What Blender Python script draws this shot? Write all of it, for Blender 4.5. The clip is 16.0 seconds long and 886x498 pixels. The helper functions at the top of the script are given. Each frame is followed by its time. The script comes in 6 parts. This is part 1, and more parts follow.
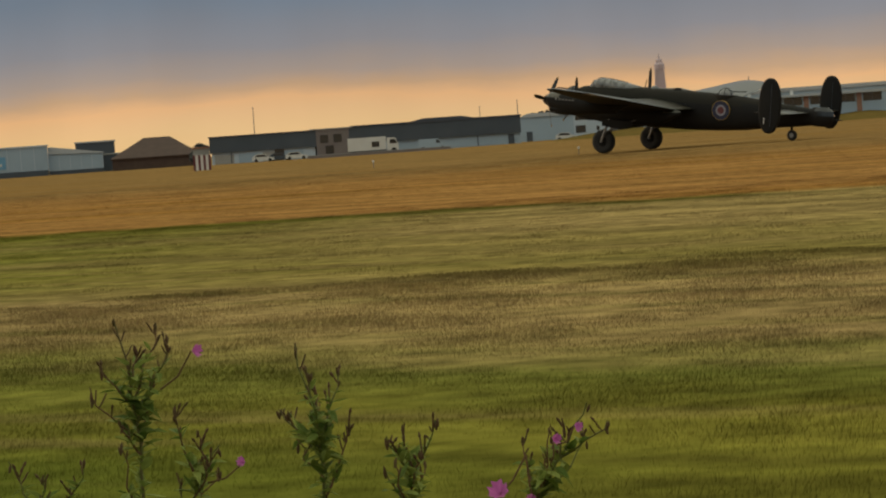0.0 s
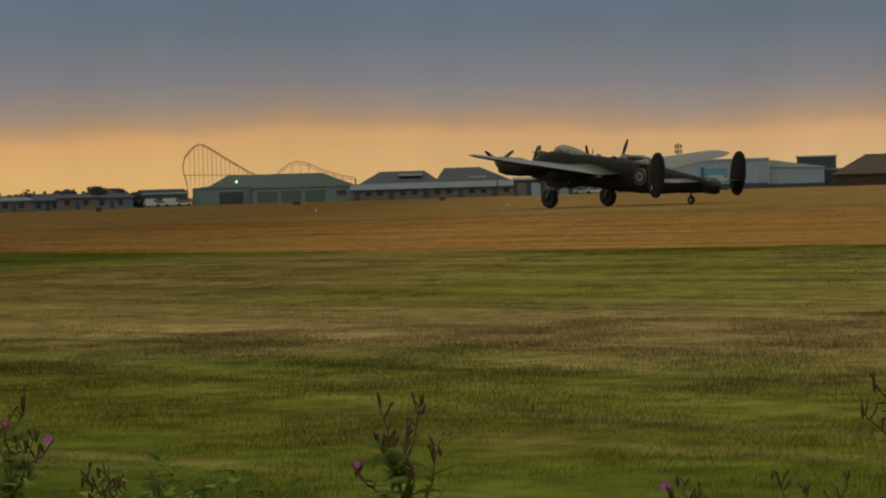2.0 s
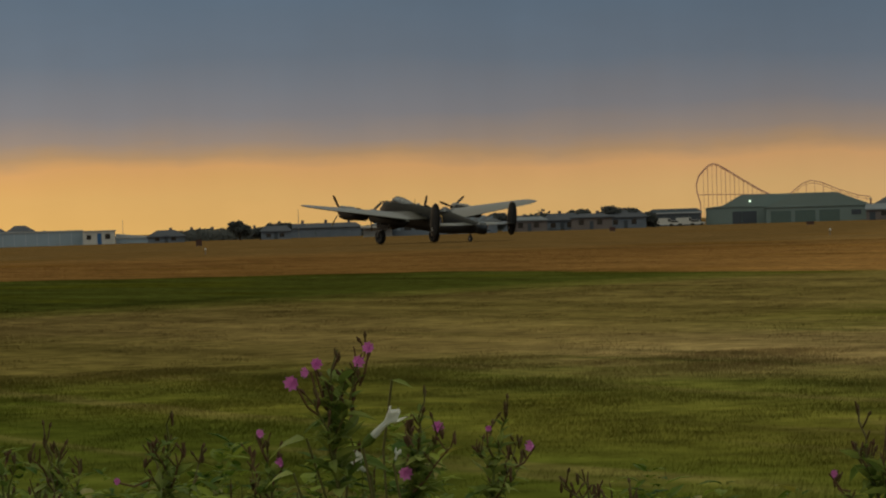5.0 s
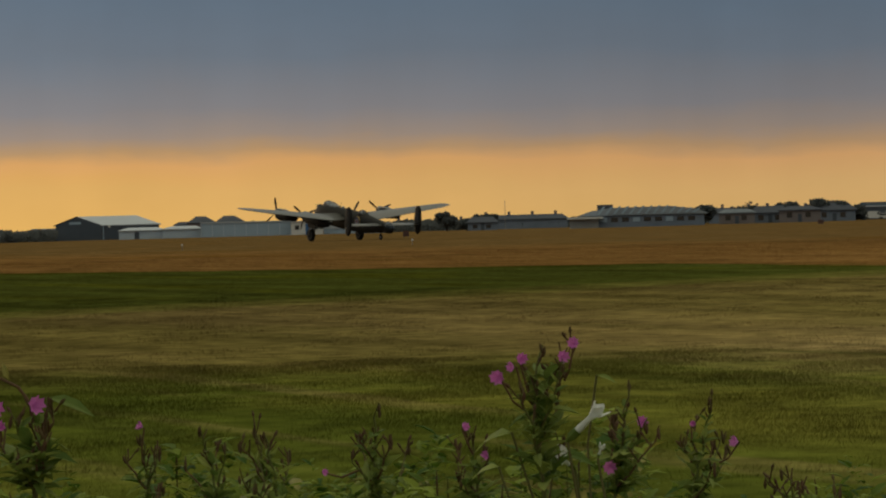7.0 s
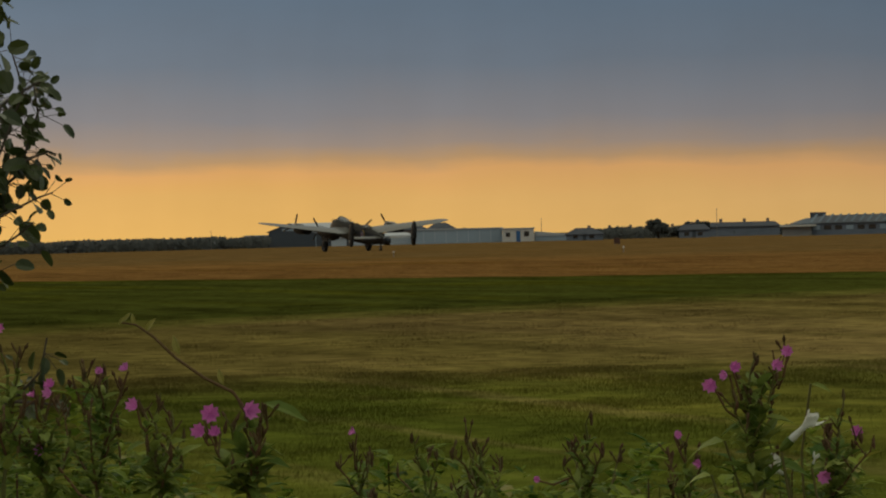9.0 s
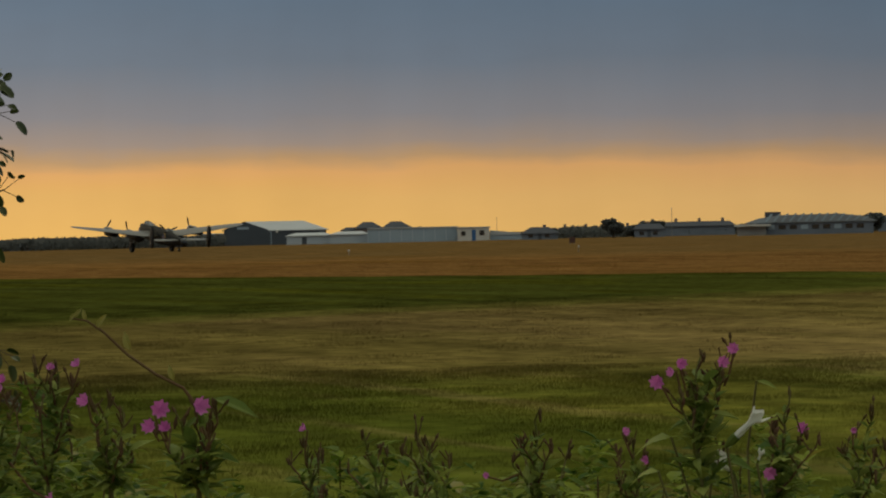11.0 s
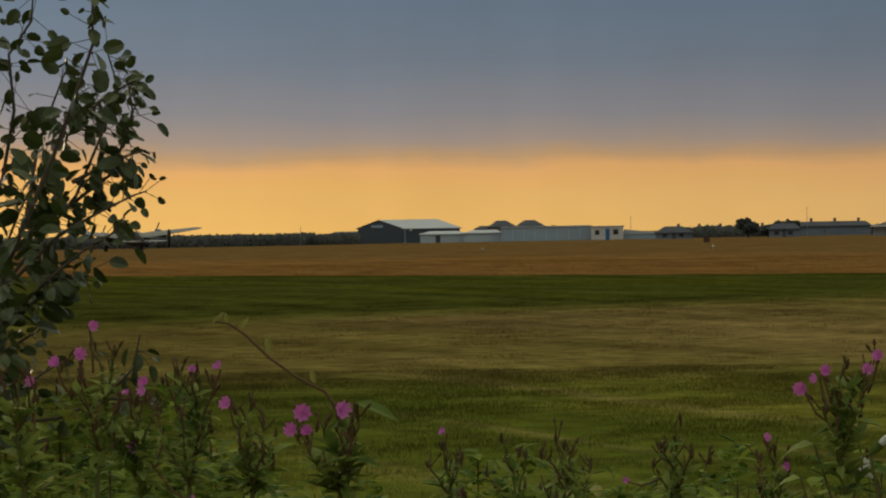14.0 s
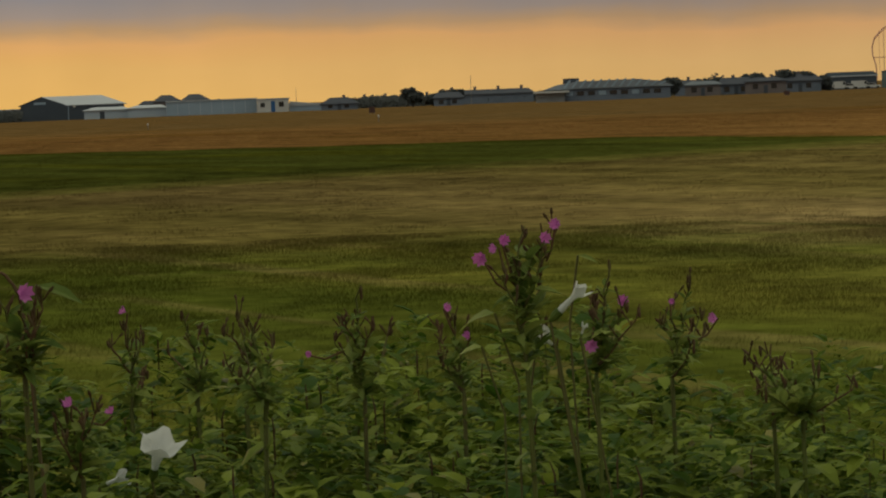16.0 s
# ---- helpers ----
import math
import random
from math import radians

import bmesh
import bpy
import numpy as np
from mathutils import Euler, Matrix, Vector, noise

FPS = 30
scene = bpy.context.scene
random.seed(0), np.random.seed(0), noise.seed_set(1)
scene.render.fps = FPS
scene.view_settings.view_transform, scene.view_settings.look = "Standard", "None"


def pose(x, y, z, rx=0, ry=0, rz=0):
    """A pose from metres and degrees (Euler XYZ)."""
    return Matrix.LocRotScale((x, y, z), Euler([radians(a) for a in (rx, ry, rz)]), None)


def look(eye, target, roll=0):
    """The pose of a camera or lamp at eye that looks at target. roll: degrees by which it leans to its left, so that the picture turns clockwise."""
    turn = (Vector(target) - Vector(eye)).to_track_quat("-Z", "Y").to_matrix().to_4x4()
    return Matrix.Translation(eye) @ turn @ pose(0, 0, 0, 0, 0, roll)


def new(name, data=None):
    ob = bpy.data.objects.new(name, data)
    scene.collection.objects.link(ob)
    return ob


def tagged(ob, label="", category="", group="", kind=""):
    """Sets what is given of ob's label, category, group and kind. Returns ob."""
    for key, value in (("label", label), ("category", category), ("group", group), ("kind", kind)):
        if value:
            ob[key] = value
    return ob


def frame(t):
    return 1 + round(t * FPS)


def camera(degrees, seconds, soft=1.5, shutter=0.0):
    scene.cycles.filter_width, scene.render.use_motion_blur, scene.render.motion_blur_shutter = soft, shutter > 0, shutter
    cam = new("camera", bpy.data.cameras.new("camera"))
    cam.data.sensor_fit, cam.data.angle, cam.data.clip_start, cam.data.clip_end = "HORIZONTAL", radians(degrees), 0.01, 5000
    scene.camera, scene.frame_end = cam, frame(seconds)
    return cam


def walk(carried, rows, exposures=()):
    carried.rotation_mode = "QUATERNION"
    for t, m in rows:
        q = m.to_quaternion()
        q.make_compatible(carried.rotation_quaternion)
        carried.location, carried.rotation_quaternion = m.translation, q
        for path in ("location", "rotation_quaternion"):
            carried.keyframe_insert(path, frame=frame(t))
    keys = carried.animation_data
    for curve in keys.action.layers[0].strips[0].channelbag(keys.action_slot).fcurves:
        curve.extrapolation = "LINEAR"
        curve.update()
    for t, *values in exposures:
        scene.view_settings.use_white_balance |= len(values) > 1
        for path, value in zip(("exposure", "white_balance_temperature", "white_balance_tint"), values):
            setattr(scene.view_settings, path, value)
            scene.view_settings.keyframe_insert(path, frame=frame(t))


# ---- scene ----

# camera: seconds, place, yaw (clockwise from +y), pitch, roll
cam = camera(18.37, 16.0, soft=2.1)
PATH = [
    (0, 0.058, -0.002, 1.767, 0.31, -2.28, -3.96),
    (0.5, 0.016, -0.038, 1.761, -2.09, -2.69, -1.51),
    (0.8, -0.004, -0.041, 1.765, -3.83, -2.32, -1.12),
    (1, -0.017, -0.044, 1.768, -5.10, -2.18, -1.37),
    (1.5, -0.049, -0.030, 1.764, -7.84, -2.01, -1.45),
    (1.7, -0.055, -0.015, 1.770, -10.54, -1.12, -1.59),
    (1.9, -0.064, 0.002, 1.762, -13.89, -0.93, -1.57),
    (2, -0.063, 0.026, 1.760, -14.56, -1.25, -1.70),
    (2.5, -0.055, 0.057, 1.757, -17.12, -1.22, -1.23),
    (3, -0.033, 0.066, 1.746, -16.48, -1.75, -2.10),
    (3.5, -0.023, 0.078, 1.739, -16.50, -1.55, -2.79),
    (4, -0.016, 0.066, 1.737, -19.18, -1.01, -2.18),
    (4.5, -0.008, 0.044, 1.738, -22.69, -0.53, -2.25),
    (5, -0.008, 0.052, 1.737, -25.25, -0.52, -1.75),
    (5.2, -0.003, 0.040, 1.738, -25.94, -0.49, -1.60),
    (7.3, 0.014, 0.012, 1.745, -30.44, -0.32, -1.70),
    (7.5, 0.013, 0.015, 1.745, -31.08, -0.06, -1.83),
    (8, 0.016, 0.009, 1.745, -31.93, -0.25, -1.59),
    (8.5, 0.002, 0.022, 1.745, -33.63, -0.16, -1.39),
    (9, 0.011, 0.012, 1.745, -33.97, -0.32, -1.38),
    (9.2, 0.026, -0.005, 1.750, -33.67, -0.22, -1.47),
    (11.3, 0.038, -0.011, 1.742, -33.02, -0.42, -1.24),
    (11.5, 0.019, 0.001, 1.747, -33.27, -0.53, -1.47),
    (12, 0.021, 0.003, 1.746, -33.68, -0.73, -1.16),
    (12.5, 0.016, -0.001, 1.749, -34.59, -0.38, -0.96),
    (13, 0.005, 0.008, 1.749, -35.32, -0.34, -1.13),
    (13.5, 0.008, 0.008, 1.749, -35.48, -0.44, -0.76),
    (14, 0.022, -0.011, 1.752, -35.83, -0.34, -1.00),
    (14.5, 0.016, -0.012, 1.751, -36.01, -0.53, -1.18),
    (15, 0.035, -0.048, 1.756, -35.72, -0.63, -1.09),
    (15.5, 0.038, -0.054, 1.758, -35.23, -0.67, -1.13),
    (15.7, 0.024, -0.035, 1.756, -34.64, -0.75, -0.76),
    (16, 0.011, -0.033, 1.759, -28.96, -3.20, -2.20)
]


def aim(x, y, z, yaw, pitch, roll):
    a, b = radians(yaw), radians(pitch)
    d = Vector((math.sin(a) * math.cos(b), math.cos(a) * math.cos(b), math.sin(b)))
    return look((x, y, z), Vector((x, y, z)) + d * 100, roll)


walk(cam, [(r[0], aim(*r[1:])) for r in PATH],
     exposures=[(0, 0.0), (1.5, -0.25), (3.0, -0.42), (5.0, -0.5), (9.0, -0.5), (12.5, -0.45), (15.5, -0.4), (16.0, -0.46)])

# ---- sky and light: evening, a grey cloud deck over a clear orange strip ----
world = bpy.data.worlds.new("evening_sky")
scene.world = world
world.use_nodes = True
wt = world.node_tree
wt.nodes.clear()


def wnode(kind, **kw):
    n = wt.nodes.new(kind)
    for k, v in kw.items():
        n.inputs[k].default_value = v
    return n


def ramp_fill(ramp, stops, mode="LINEAR"):
    ramp.interpolation = mode
    while len(ramp.elements) < len(stops):
        ramp.elements.new(0.5)
    for e, (p, c) in zip(ramp.elements, stops):
        e.position, e.color = p, (*c, 1)


def build_world():
    tc = wnode("ShaderNodeTexCoord")
    sep = wnode("ShaderNodeSeparateXYZ")
    wt.links.new(tc.outputs["Generated"], sep.inputs[0])
    # broken lower edge of the cloud
    mp = wnode("ShaderNodeMapping")
    mp.inputs["Scale"].default_value = (9, 9, 26)
    wt.links.new(tc.outputs["Generated"], mp.inputs[0])
    no = wnode("ShaderNodeTexNoise", Scale=1.6, Detail=5.0, Roughness=0.55)
    wt.links.new(mp.outputs[0], no.inputs["Vector"])
    m1 = wt.nodes.new("ShaderNodeMath"); m1.operation = "MULTIPLY_ADD"
    m1.inputs[1].default_value, m1.inputs[2].default_value = 0.015, -0.0075
    wt.links.new(no.outputs["Fac"], m1.inputs[0])
    # the strip widens towards the west (minus x)
    m2 = wt.nodes.new("ShaderNodeMath"); m2.operation = "MULTIPLY_ADD"
    m2.inputs[1].default_value = 0.0115
    wt.links.new(sep.outputs["X"], m2.inputs[0])
    wt.links.new(m1.outputs[0], m2.inputs[2])
    m3 = wt.nodes.new("ShaderNodeMath"); m3.operation = "ADD"
    wt.links.new(sep.outputs["Z"], m3.inputs[0])
    wt.links.new(m2.outputs[0], m3.inputs[1])
    mr = wnode("ShaderNodeMapRange")
    mr.inputs["From Min"].default_value, mr.inputs["From Max"].default_value = -0.01, 0.19
    wt.links.new(m3.outputs[0], mr.inputs["Value"])
    rp = wnode("ShaderNodeValToRGB")
    at = lambda deg: (math.sin(radians(deg)) + 0.01) / 0.20
    ramp_fill(rp.color_ramp, [
        (at(-0.5), (0.85, 0.52, 0.20)), (at(0.4), (0.80, 0.485, 0.205)), (at(0.95), (0.77, 0.425, 0.19)),
        (at(1.22), (0.53, 0.335, 0.195)), (at(1.55), (0.37, 0.29, 0.25)), (at(2.1), (0.255, 0.248, 0.276)), (at(3.2), (0.165, 0.204, 0.268)),
        (at(5.2), (0.112, 0.176, 0.264)), (at(10.5), (0.20, 0.26, 0.32))])
    wt.links.new(mr.outputs[0], rp.inputs[0])
    # overhead the deck is thinner and lighter
    up = wnode("ShaderNodeMapRange")
    up.inputs["From Min"].default_value, up.inputs["From Max"].default_value = 0.12, 0.7
    wt.links.new(sep.outputs["Z"], up.inputs["Value"])
    mx = wt.nodes.new("ShaderNodeMix"); mx.data_type = "RGBA"
    wt.links.new(up.outputs[0], mx.inputs["Factor"])
    wt.links.new(rp.outputs[0], mx.inputs["A"])
    mx.inputs["B"].default_value = (0.90, 0.88, 0.72, 1)
    # thick and thin parts of the cloud
    n2 = wnode("ShaderNodeTexNoise", Scale=0.8, Detail=6.0, Roughness=0.6)
    wt.links.new(mp.outputs[0], n2.inputs["Vector"])
    r2 = wnode("ShaderNodeMapRange")
    r2.inputs["From Min"].default_value, r2.inputs["From Max"].default_value = 0.3, 0.7
    r2.inputs["To Min"].default_value, r2.inputs["To Max"].default_value = 0.93, 1.07
    wt.links.new(n2.outputs["Fac"], r2.inputs["Value"])
    # the cloud is brighter towards the hidden sun
    gl = wnode("ShaderNodeMapRange")
    gl.inputs["From Min"].default_value, gl.inputs["From Max"].default_value = -0.78, -0.42
    gl.inputs["To Min"].default_value, gl.inputs["To Max"].default_value = 1.38, 1.0
    wt.links.new(sep.outputs["X"], gl.inputs["Value"])
    # faint shafts of rain and light under the deck
    ms = wnode("ShaderNodeMapping")
    ms.inputs["Scale"].default_value = (14, 14, 3)
    ms.inputs["Rotation"].default_value = (0, radians(4), 0)
    wt.links.new(tc.outputs["Generated"], ms.inputs[0])
    n3 = wnode("ShaderNodeTexNoise", Scale=2.0, Detail=3.0, Roughness=0.5)
    wt.links.new(ms.outputs[0], n3.inputs["Vector"])
    r3 = wnode("ShaderNodeMapRange")
    r3.inputs["From Min"].default_value, r3.inputs["From Max"].default_value = 0.3, 0.7
    r3.inputs["To Min"].default_value, r3.inputs["To Max"].default_value = 0.965, 1.035
    wt.links.new(n3.outputs["Fac"], r3.inputs["Value"])
    sm = wt.nodes.new("ShaderNodeMath"); sm.operation = "MULTIPLY"
    wt.links.new(r3.outputs[0], sm.inputs[0])
    wt.links.new(r2.outputs[0], sm.inputs[1])
    gm = wt.nodes.new("ShaderNodeMath"); gm.operation = "MULTIPLY"
    wt.links.new(gl.outputs[0], gm.inputs[0])
    wt.links.new(sm.outputs[0], gm.inputs[1])
    mul = wt.nodes.new("ShaderNodeMix"); mul.data_type = "RGBA"; mul.blend_type = "MULTIPLY"
    mul.inputs["Factor"].default_value = 1
    wt.links.new(mx.outputs["Result"], mul.inputs["A"])
    wt.links.new(gm.outputs[0], mul.inputs["B"])
    # warmer in the west, cooler in the north
    tf = wnode("ShaderNodeMapRange")
    tf.inputs["From Min"].default_value, tf.inputs["From Max"].default_value = -0.6, -0.08
    wt.links.new(sep.outputs["X"], tf.inputs["Value"])
    tint = wt.nodes.new("ShaderNodeMix"); tint.data_type = "RGBA"
    wt.links.new(tf.outputs[0], tint.inputs["Factor"])
    tint.inputs["A"].default_value, tint.inputs["B"].default_value = (1.06, 1.0, 0.72, 1), (0.95, 1.02, 1.16, 1)
    # the deck itself is a cooler mauve grey than the strip below it
    hi = wnode("ShaderNodeMapRange")
    hi.inputs["From Min"].default_value, hi.inputs["From Max"].default_value = 0.012, 0.027
    wt.links.new(m3.outputs[0], hi.inputs["Value"])
    cool = wt.nodes.new("ShaderNodeMix"); cool.data_type = "RGBA"
    wt.links.new(hi.outputs[0], cool.inputs["Factor"])
    wt.links.new(tint.outputs["Result"], cool.inputs["A"])
    cool.inputs["B"].default_value = (1.0, 1.0, 0.955, 1)
    tint = cool
    tm = wt.nodes.new("ShaderNodeMix"); tm.data_type = "RGBA"; tm.blend_type = "MULTIPLY"
    tm.inputs["Factor"].default_value = 1
    wt.links.new(mul.outputs["Result"], tm.inputs["A"])
    wt.links.new(tint.outputs["Result"], tm.inputs["B"])
    deck = wnode("ShaderNodeBackground", Strength=1.0)
    wt.links.new(tm.outputs["Result"], deck.inputs["Color"])
    sky = wt.nodes.new("ShaderNodeTexSky")
    sky.sky_type, sky.sun_disc = "NISHITA", False
    sky.sun_elevation, sky.sun_rotation = radians(5), radians(-62)
    clear = wnode("ShaderNodeBackground", Strength=0.002)
    wt.links.new(sky.outputs[0], clear.inputs["Color"])
    add = wt.nodes.new("ShaderNodeAddShader")
    wt.links.new(deck.outputs[0], add.inputs[0])
    wt.links.new(clear.outputs[0], add.inputs[1])
    out = wnode("ShaderNodeOutputWorld")
    wt.links.new(add.outputs[0], out.inputs["Surface"])


build_world()
sun_data = bpy.data.lights.new("sun", "SUN")
sun_data.energy, sun_data.angle, sun_data.color = 0.7, radians(12), (1.0, 0.72, 0.42)
sun = new("sun", sun_data)
_a, _e = radians(-62), radians(7)
sun.matrix_world = look((0, 0, 0), (-math.sin(_a) * math.cos(_e), -math.cos(_a) * math.cos(_e), -math.sin(_e)))


# ---- materials ----
def material(name, col, col2=None, rough=0.7, scale=3.0, fine=40.0, bump=0.0, metal=0.0, island=0.0, emit=0.0,
             spec=0.5, stretch=(1, 1, 1), through_light=0.0, coat=0.0):
    """Two-scale noise colour, bump, and variation from piece to piece."""
    m = bpy.data.materials.new(name)
    m.use_nodes = True
    nt = m.node_tree
    b = nt.nodes["Principled BSDF"]
    b.inputs["Roughness"].default_value, b.inputs["Metallic"].default_value = rough, metal
    b.inputs["Specular IOR Level"].default_value = spec
    b.inputs["Coat Weight"].default_value = coat
    col2 = col2 or tuple(c * 0.7 for c in col)
    tc = nt.nodes.new("ShaderNodeTexCoord")
    mp = nt.nodes.new("ShaderNodeMapping")
    mp.inputs["Scale"].default_value = stretch
    nt.links.new(tc.outputs["Object"], mp.inputs[0])
    n1 = nt.nodes.new("ShaderNodeTexNoise")
    n1.inputs["Scale"].default_value, n1.inputs["Detail"].default_value = scale, 4
    n2 = nt.nodes.new("ShaderNodeTexNoise")
    n2.inputs["Scale"].default_value, n2.inputs["Detail"].default_value = fine, 3
    for n in (n1, n2):
        nt.links.new(mp.outputs[0], n.inputs["Vector"])
    mixf = nt.nodes.new("ShaderNodeMath"); mixf.operation = "MULTIPLY_ADD"
    mixf.inputs[1].default_value = 0.35
    nt.links.new(n2.outputs["Fac"], mixf.inputs[0])
    sc = nt.nodes.new("ShaderNodeMath"); sc.operation = "MULTIPLY_ADD"
    sc.inputs[1].default_value, sc.inputs[2].default_value = 1.6, -0.47
    nt.links.new(n1.outputs["Fac"], sc.inputs[0])
    nt.links.new(sc.outputs[0], mixf.inputs[2])
    last = mixf.outputs[0]
    if island:
        ge = nt.nodes.new("ShaderNodeNewGeometry")
        oi = nt.nodes.new("ShaderNodeObjectInfo")
        ad = nt.nodes.new("ShaderNodeMath"); ad.operation = "ADD"
        nt.links.new(ge.outputs["Random Per Island"], ad.inputs[0])
        nt.links.new(oi.outputs["Random"], ad.inputs[1])
        fr = nt.nodes.new("ShaderNodeMath"); fr.operation = "FRACT"
        nt.links.new(ad.outputs[0], fr.inputs[0])
        iv = nt.nodes.new("ShaderNodeMath"); iv.operation = "MULTIPLY_ADD"
        iv.inputs[1].default_value = island
        nt.links.new(fr.outputs[0], iv.inputs[0])
        of = nt.nodes.new("ShaderNodeMath"); of.operation = "ADD"
        of.inputs[1].default_value = -island / 2
        nt.links.new(last, of.inputs[0])
        nt.links.new(of.outputs[0], iv.inputs[2])
        last = iv.outputs[0]
    mx = nt.nodes.new("ShaderNodeMix"); mx.data_type = "RGBA"
    mx.clamp_factor = True
    nt.links.new(last, mx.inputs["Factor"])
    mx.inputs["A"].default_value, mx.inputs["B"].default_value = (*col, 1), (*col2, 1)
    nt.links.new(mx.outputs["Result"], b.inputs["Base Color"])
    if bump:
        bp = nt.nodes.new("ShaderNodeBump")
        bp.inputs["Strength"].default_value, bp.inputs["Distance"].default_value = bump, 0.02
        nt.links.new(n2.outputs["Fac"], bp.inputs["Height"])
        nt.links.new(bp.outputs[0], b.inputs["Normal"])
    if emit:
        b.inputs["Emission Color"].default_value, b.inputs["Emission Strength"].default_value = (*col, 1), emit
    if through_light:
        tr = nt.nodes.new("ShaderNodeBsdfTranslucent")
        nt.links.new(mx.outputs["Result"], tr.inputs["Color"])
        ms = nt.nodes.new("ShaderNodeMixShader")
        ms.inputs[0].default_value = through_light
        nt.links.new(b.outputs[0], ms.inputs[1])
        nt.links.new(tr.outputs[0], ms.inputs[2])
        nt.links.new(ms.outputs[0], nt.nodes["Material Output"].inputs["Surface"])
    return m


CAMO = material("camouflage_paint", (0.03, 0.036, 0.02), (0.05, 0.038, 0.024), rough=0.38, scale=0.35, fine=9, coat=0.25)
FUSCAMO = material("dark_fuselage_camouflage", (0.012, 0.014, 0.011), (0.022, 0.018, 0.014), rough=0.7, scale=0.35, fine=9, spec=0.15)
NIGHT = material("night_black_paint", (0.009, 0.009, 0.01), (0.016, 0.015, 0.014), rough=0.65, scale=0.6, fine=12, spec=0.15)
RUBBER = material("tyre_rubber", (0.015, 0.015, 0.015), (0.03, 0.028, 0.026), rough=0.85, scale=4)
BLADE = material("propeller_blade_black", (0.02, 0.02, 0.02), (0.05, 0.045, 0.04), rough=0.45)
YELLOW = material("yellow_paint", (0.36, 0.23, 0.05), (0.3, 0.19, 0.05))
RED = material("dull_red_paint", (0.13, 0.03, 0.035), (0.1, 0.026, 0.03))
BLUE = material("roundel_blue", (0.013, 0.015, 0.045), (0.018, 0.02, 0.05))
WHITE = material("white_paint", (0.62, 0.62, 0.6), (0.52, 0.52, 0.5), scale=0.5, fine=6)
CLAD = material("pale_blue_grey_cladding", (0.32, 0.41, 0.50), (0.26, 0.34, 0.42), rough=0.5, scale=0.15, fine=2)
CLAD2 = material("white_cladding", (0.44, 0.52, 0.60), (0.36, 0.43, 0.50), rough=0.5, scale=0.15, fine=2)
DARKCLAD = material("dark_grey_cladding", (0.04, 0.055, 0.075), (0.06, 0.075, 0.095), rough=0.5, scale=0.2, fine=3)
ROOFPALE = material("pale_metal_roof", (0.42, 0.45, 0.48), (0.34, 0.37, 0.4), rough=0.4, scale=0.1, fine=2)
# slate, its colour pushed towards blue in place of haze
ROOFDARK = material("dark_slate_roof", (0.062, 0.07, 0.088), (0.088, 0.095, 0.112), rough=0.85, spec=0.1, scale=0.3, fine=4)
# green cladding, lightened and greyed to include the haze before it
GREENCLAD = material("grey_green_cladding", (0.20, 0.265, 0.26), (0.165, 0.22, 0.215), rough=0.55, scale=0.12, fine=2)
# brick, greyed in its colour as haze would grey it
BRICK = material("dark_brick", (0.15, 0.13, 0.13), (0.19, 0.165, 0.16), rough=0.85, scale=0.5, fine=8)
CONCRETE = material("concrete", (0.33, 0.33, 0.32), (0.26, 0.26, 0.25), rough=0.8, scale=0.4, fine=6)
GLASS = material("dark_window_glass", (0.02, 0.025, 0.03), (0.03, 0.035, 0.04), rough=0.08)
STEEL = material("galvanised_steel", (0.28, 0.27, 0.26), (0.2, 0.19, 0.18), rough=0.5, metal=0.5)
RUST = material("painted_steel_red_brown", (0.30, 0.16, 0.11), (0.24, 0.13, 0.09), rough=0.6)
SIGNBLUE = material("sign_blue", (0.03, 0.13, 0.33), (0.03, 0.11, 0.28), rough=0.4)
SOIL = material("spoil_heap_earth", (0.055, 0.035, 0.028), (0.085, 0.055, 0.042), rough=0.95, scale=0.6, fine=6, bump=0.5)
BARK = material("grey_brown_bark", (0.10, 0.075, 0.055), (0.06, 0.05, 0.04), rough=0.9, scale=8)
BANKGRASS = material("rough_bank_grass", (0.17, 0.115, 0.035), (0.115, 0.088, 0.026), rough=0.95, scale=0.4, fine=3, spec=0.0)
# the leaf colour is lifted to a grey-blue that stands for distance haze
FARLEAF = material("hazed_far_foliage", (0.10, 0.112, 0.112), (0.12, 0.13, 0.13), rough=0.9, island=0.12, spec=0.05, through_light=0.5)


# ---- building helpers ----
CH = 1.75


def ground_z(x, y):
    return 0.0023 * x


def spot(az, d):
    a = radians(az)
    x, y = d * math.sin(a), d * math.cos(a)
    return Vector((x, y, ground_z(x, y)))


def el_z(az, d, el):
    """Height over the ground of what stands at that bearing and distance and shows at that elevation from the eye."""
    return CH + d * math.tan(radians(el)) - spot(az, d).z


def facing(az, d):
    """A pose on the ground at that bearing whose y axis points away from the eye and x to the right."""
    return Matrix.Translation(spot(az, d)) @ Matrix.Rotation(-radians(az), 4, "Z")


def mesh_from(bm, name, mat):
    bmesh.ops.recalc_face_normals(bm, faces=bm.faces)
    me = bpy.data.meshes.new(name)
    bm.to_mesh(me)
    bm.free()
    for m in (mat if isinstance(mat, (list, tuple)) else [mat]):
        me.materials.append(m)
    return me


def part(name, bm, mat, parent, label="", smooth=False):
    me = mesh_from(bm, name, mat)
    if smooth:
        for p in me.polygons:
            p.use_smooth = True
    ob = new(name, me)
    ob.parent = parent
    if label:
        ob["label"] = label
    return ob


def thing(name, m, label, category, group="", kind=""):
    ob = new(name)
    ob.matrix_world = m
    ob.empty_display_size = 0.2
    return tagged(ob, label, category, group, kind)


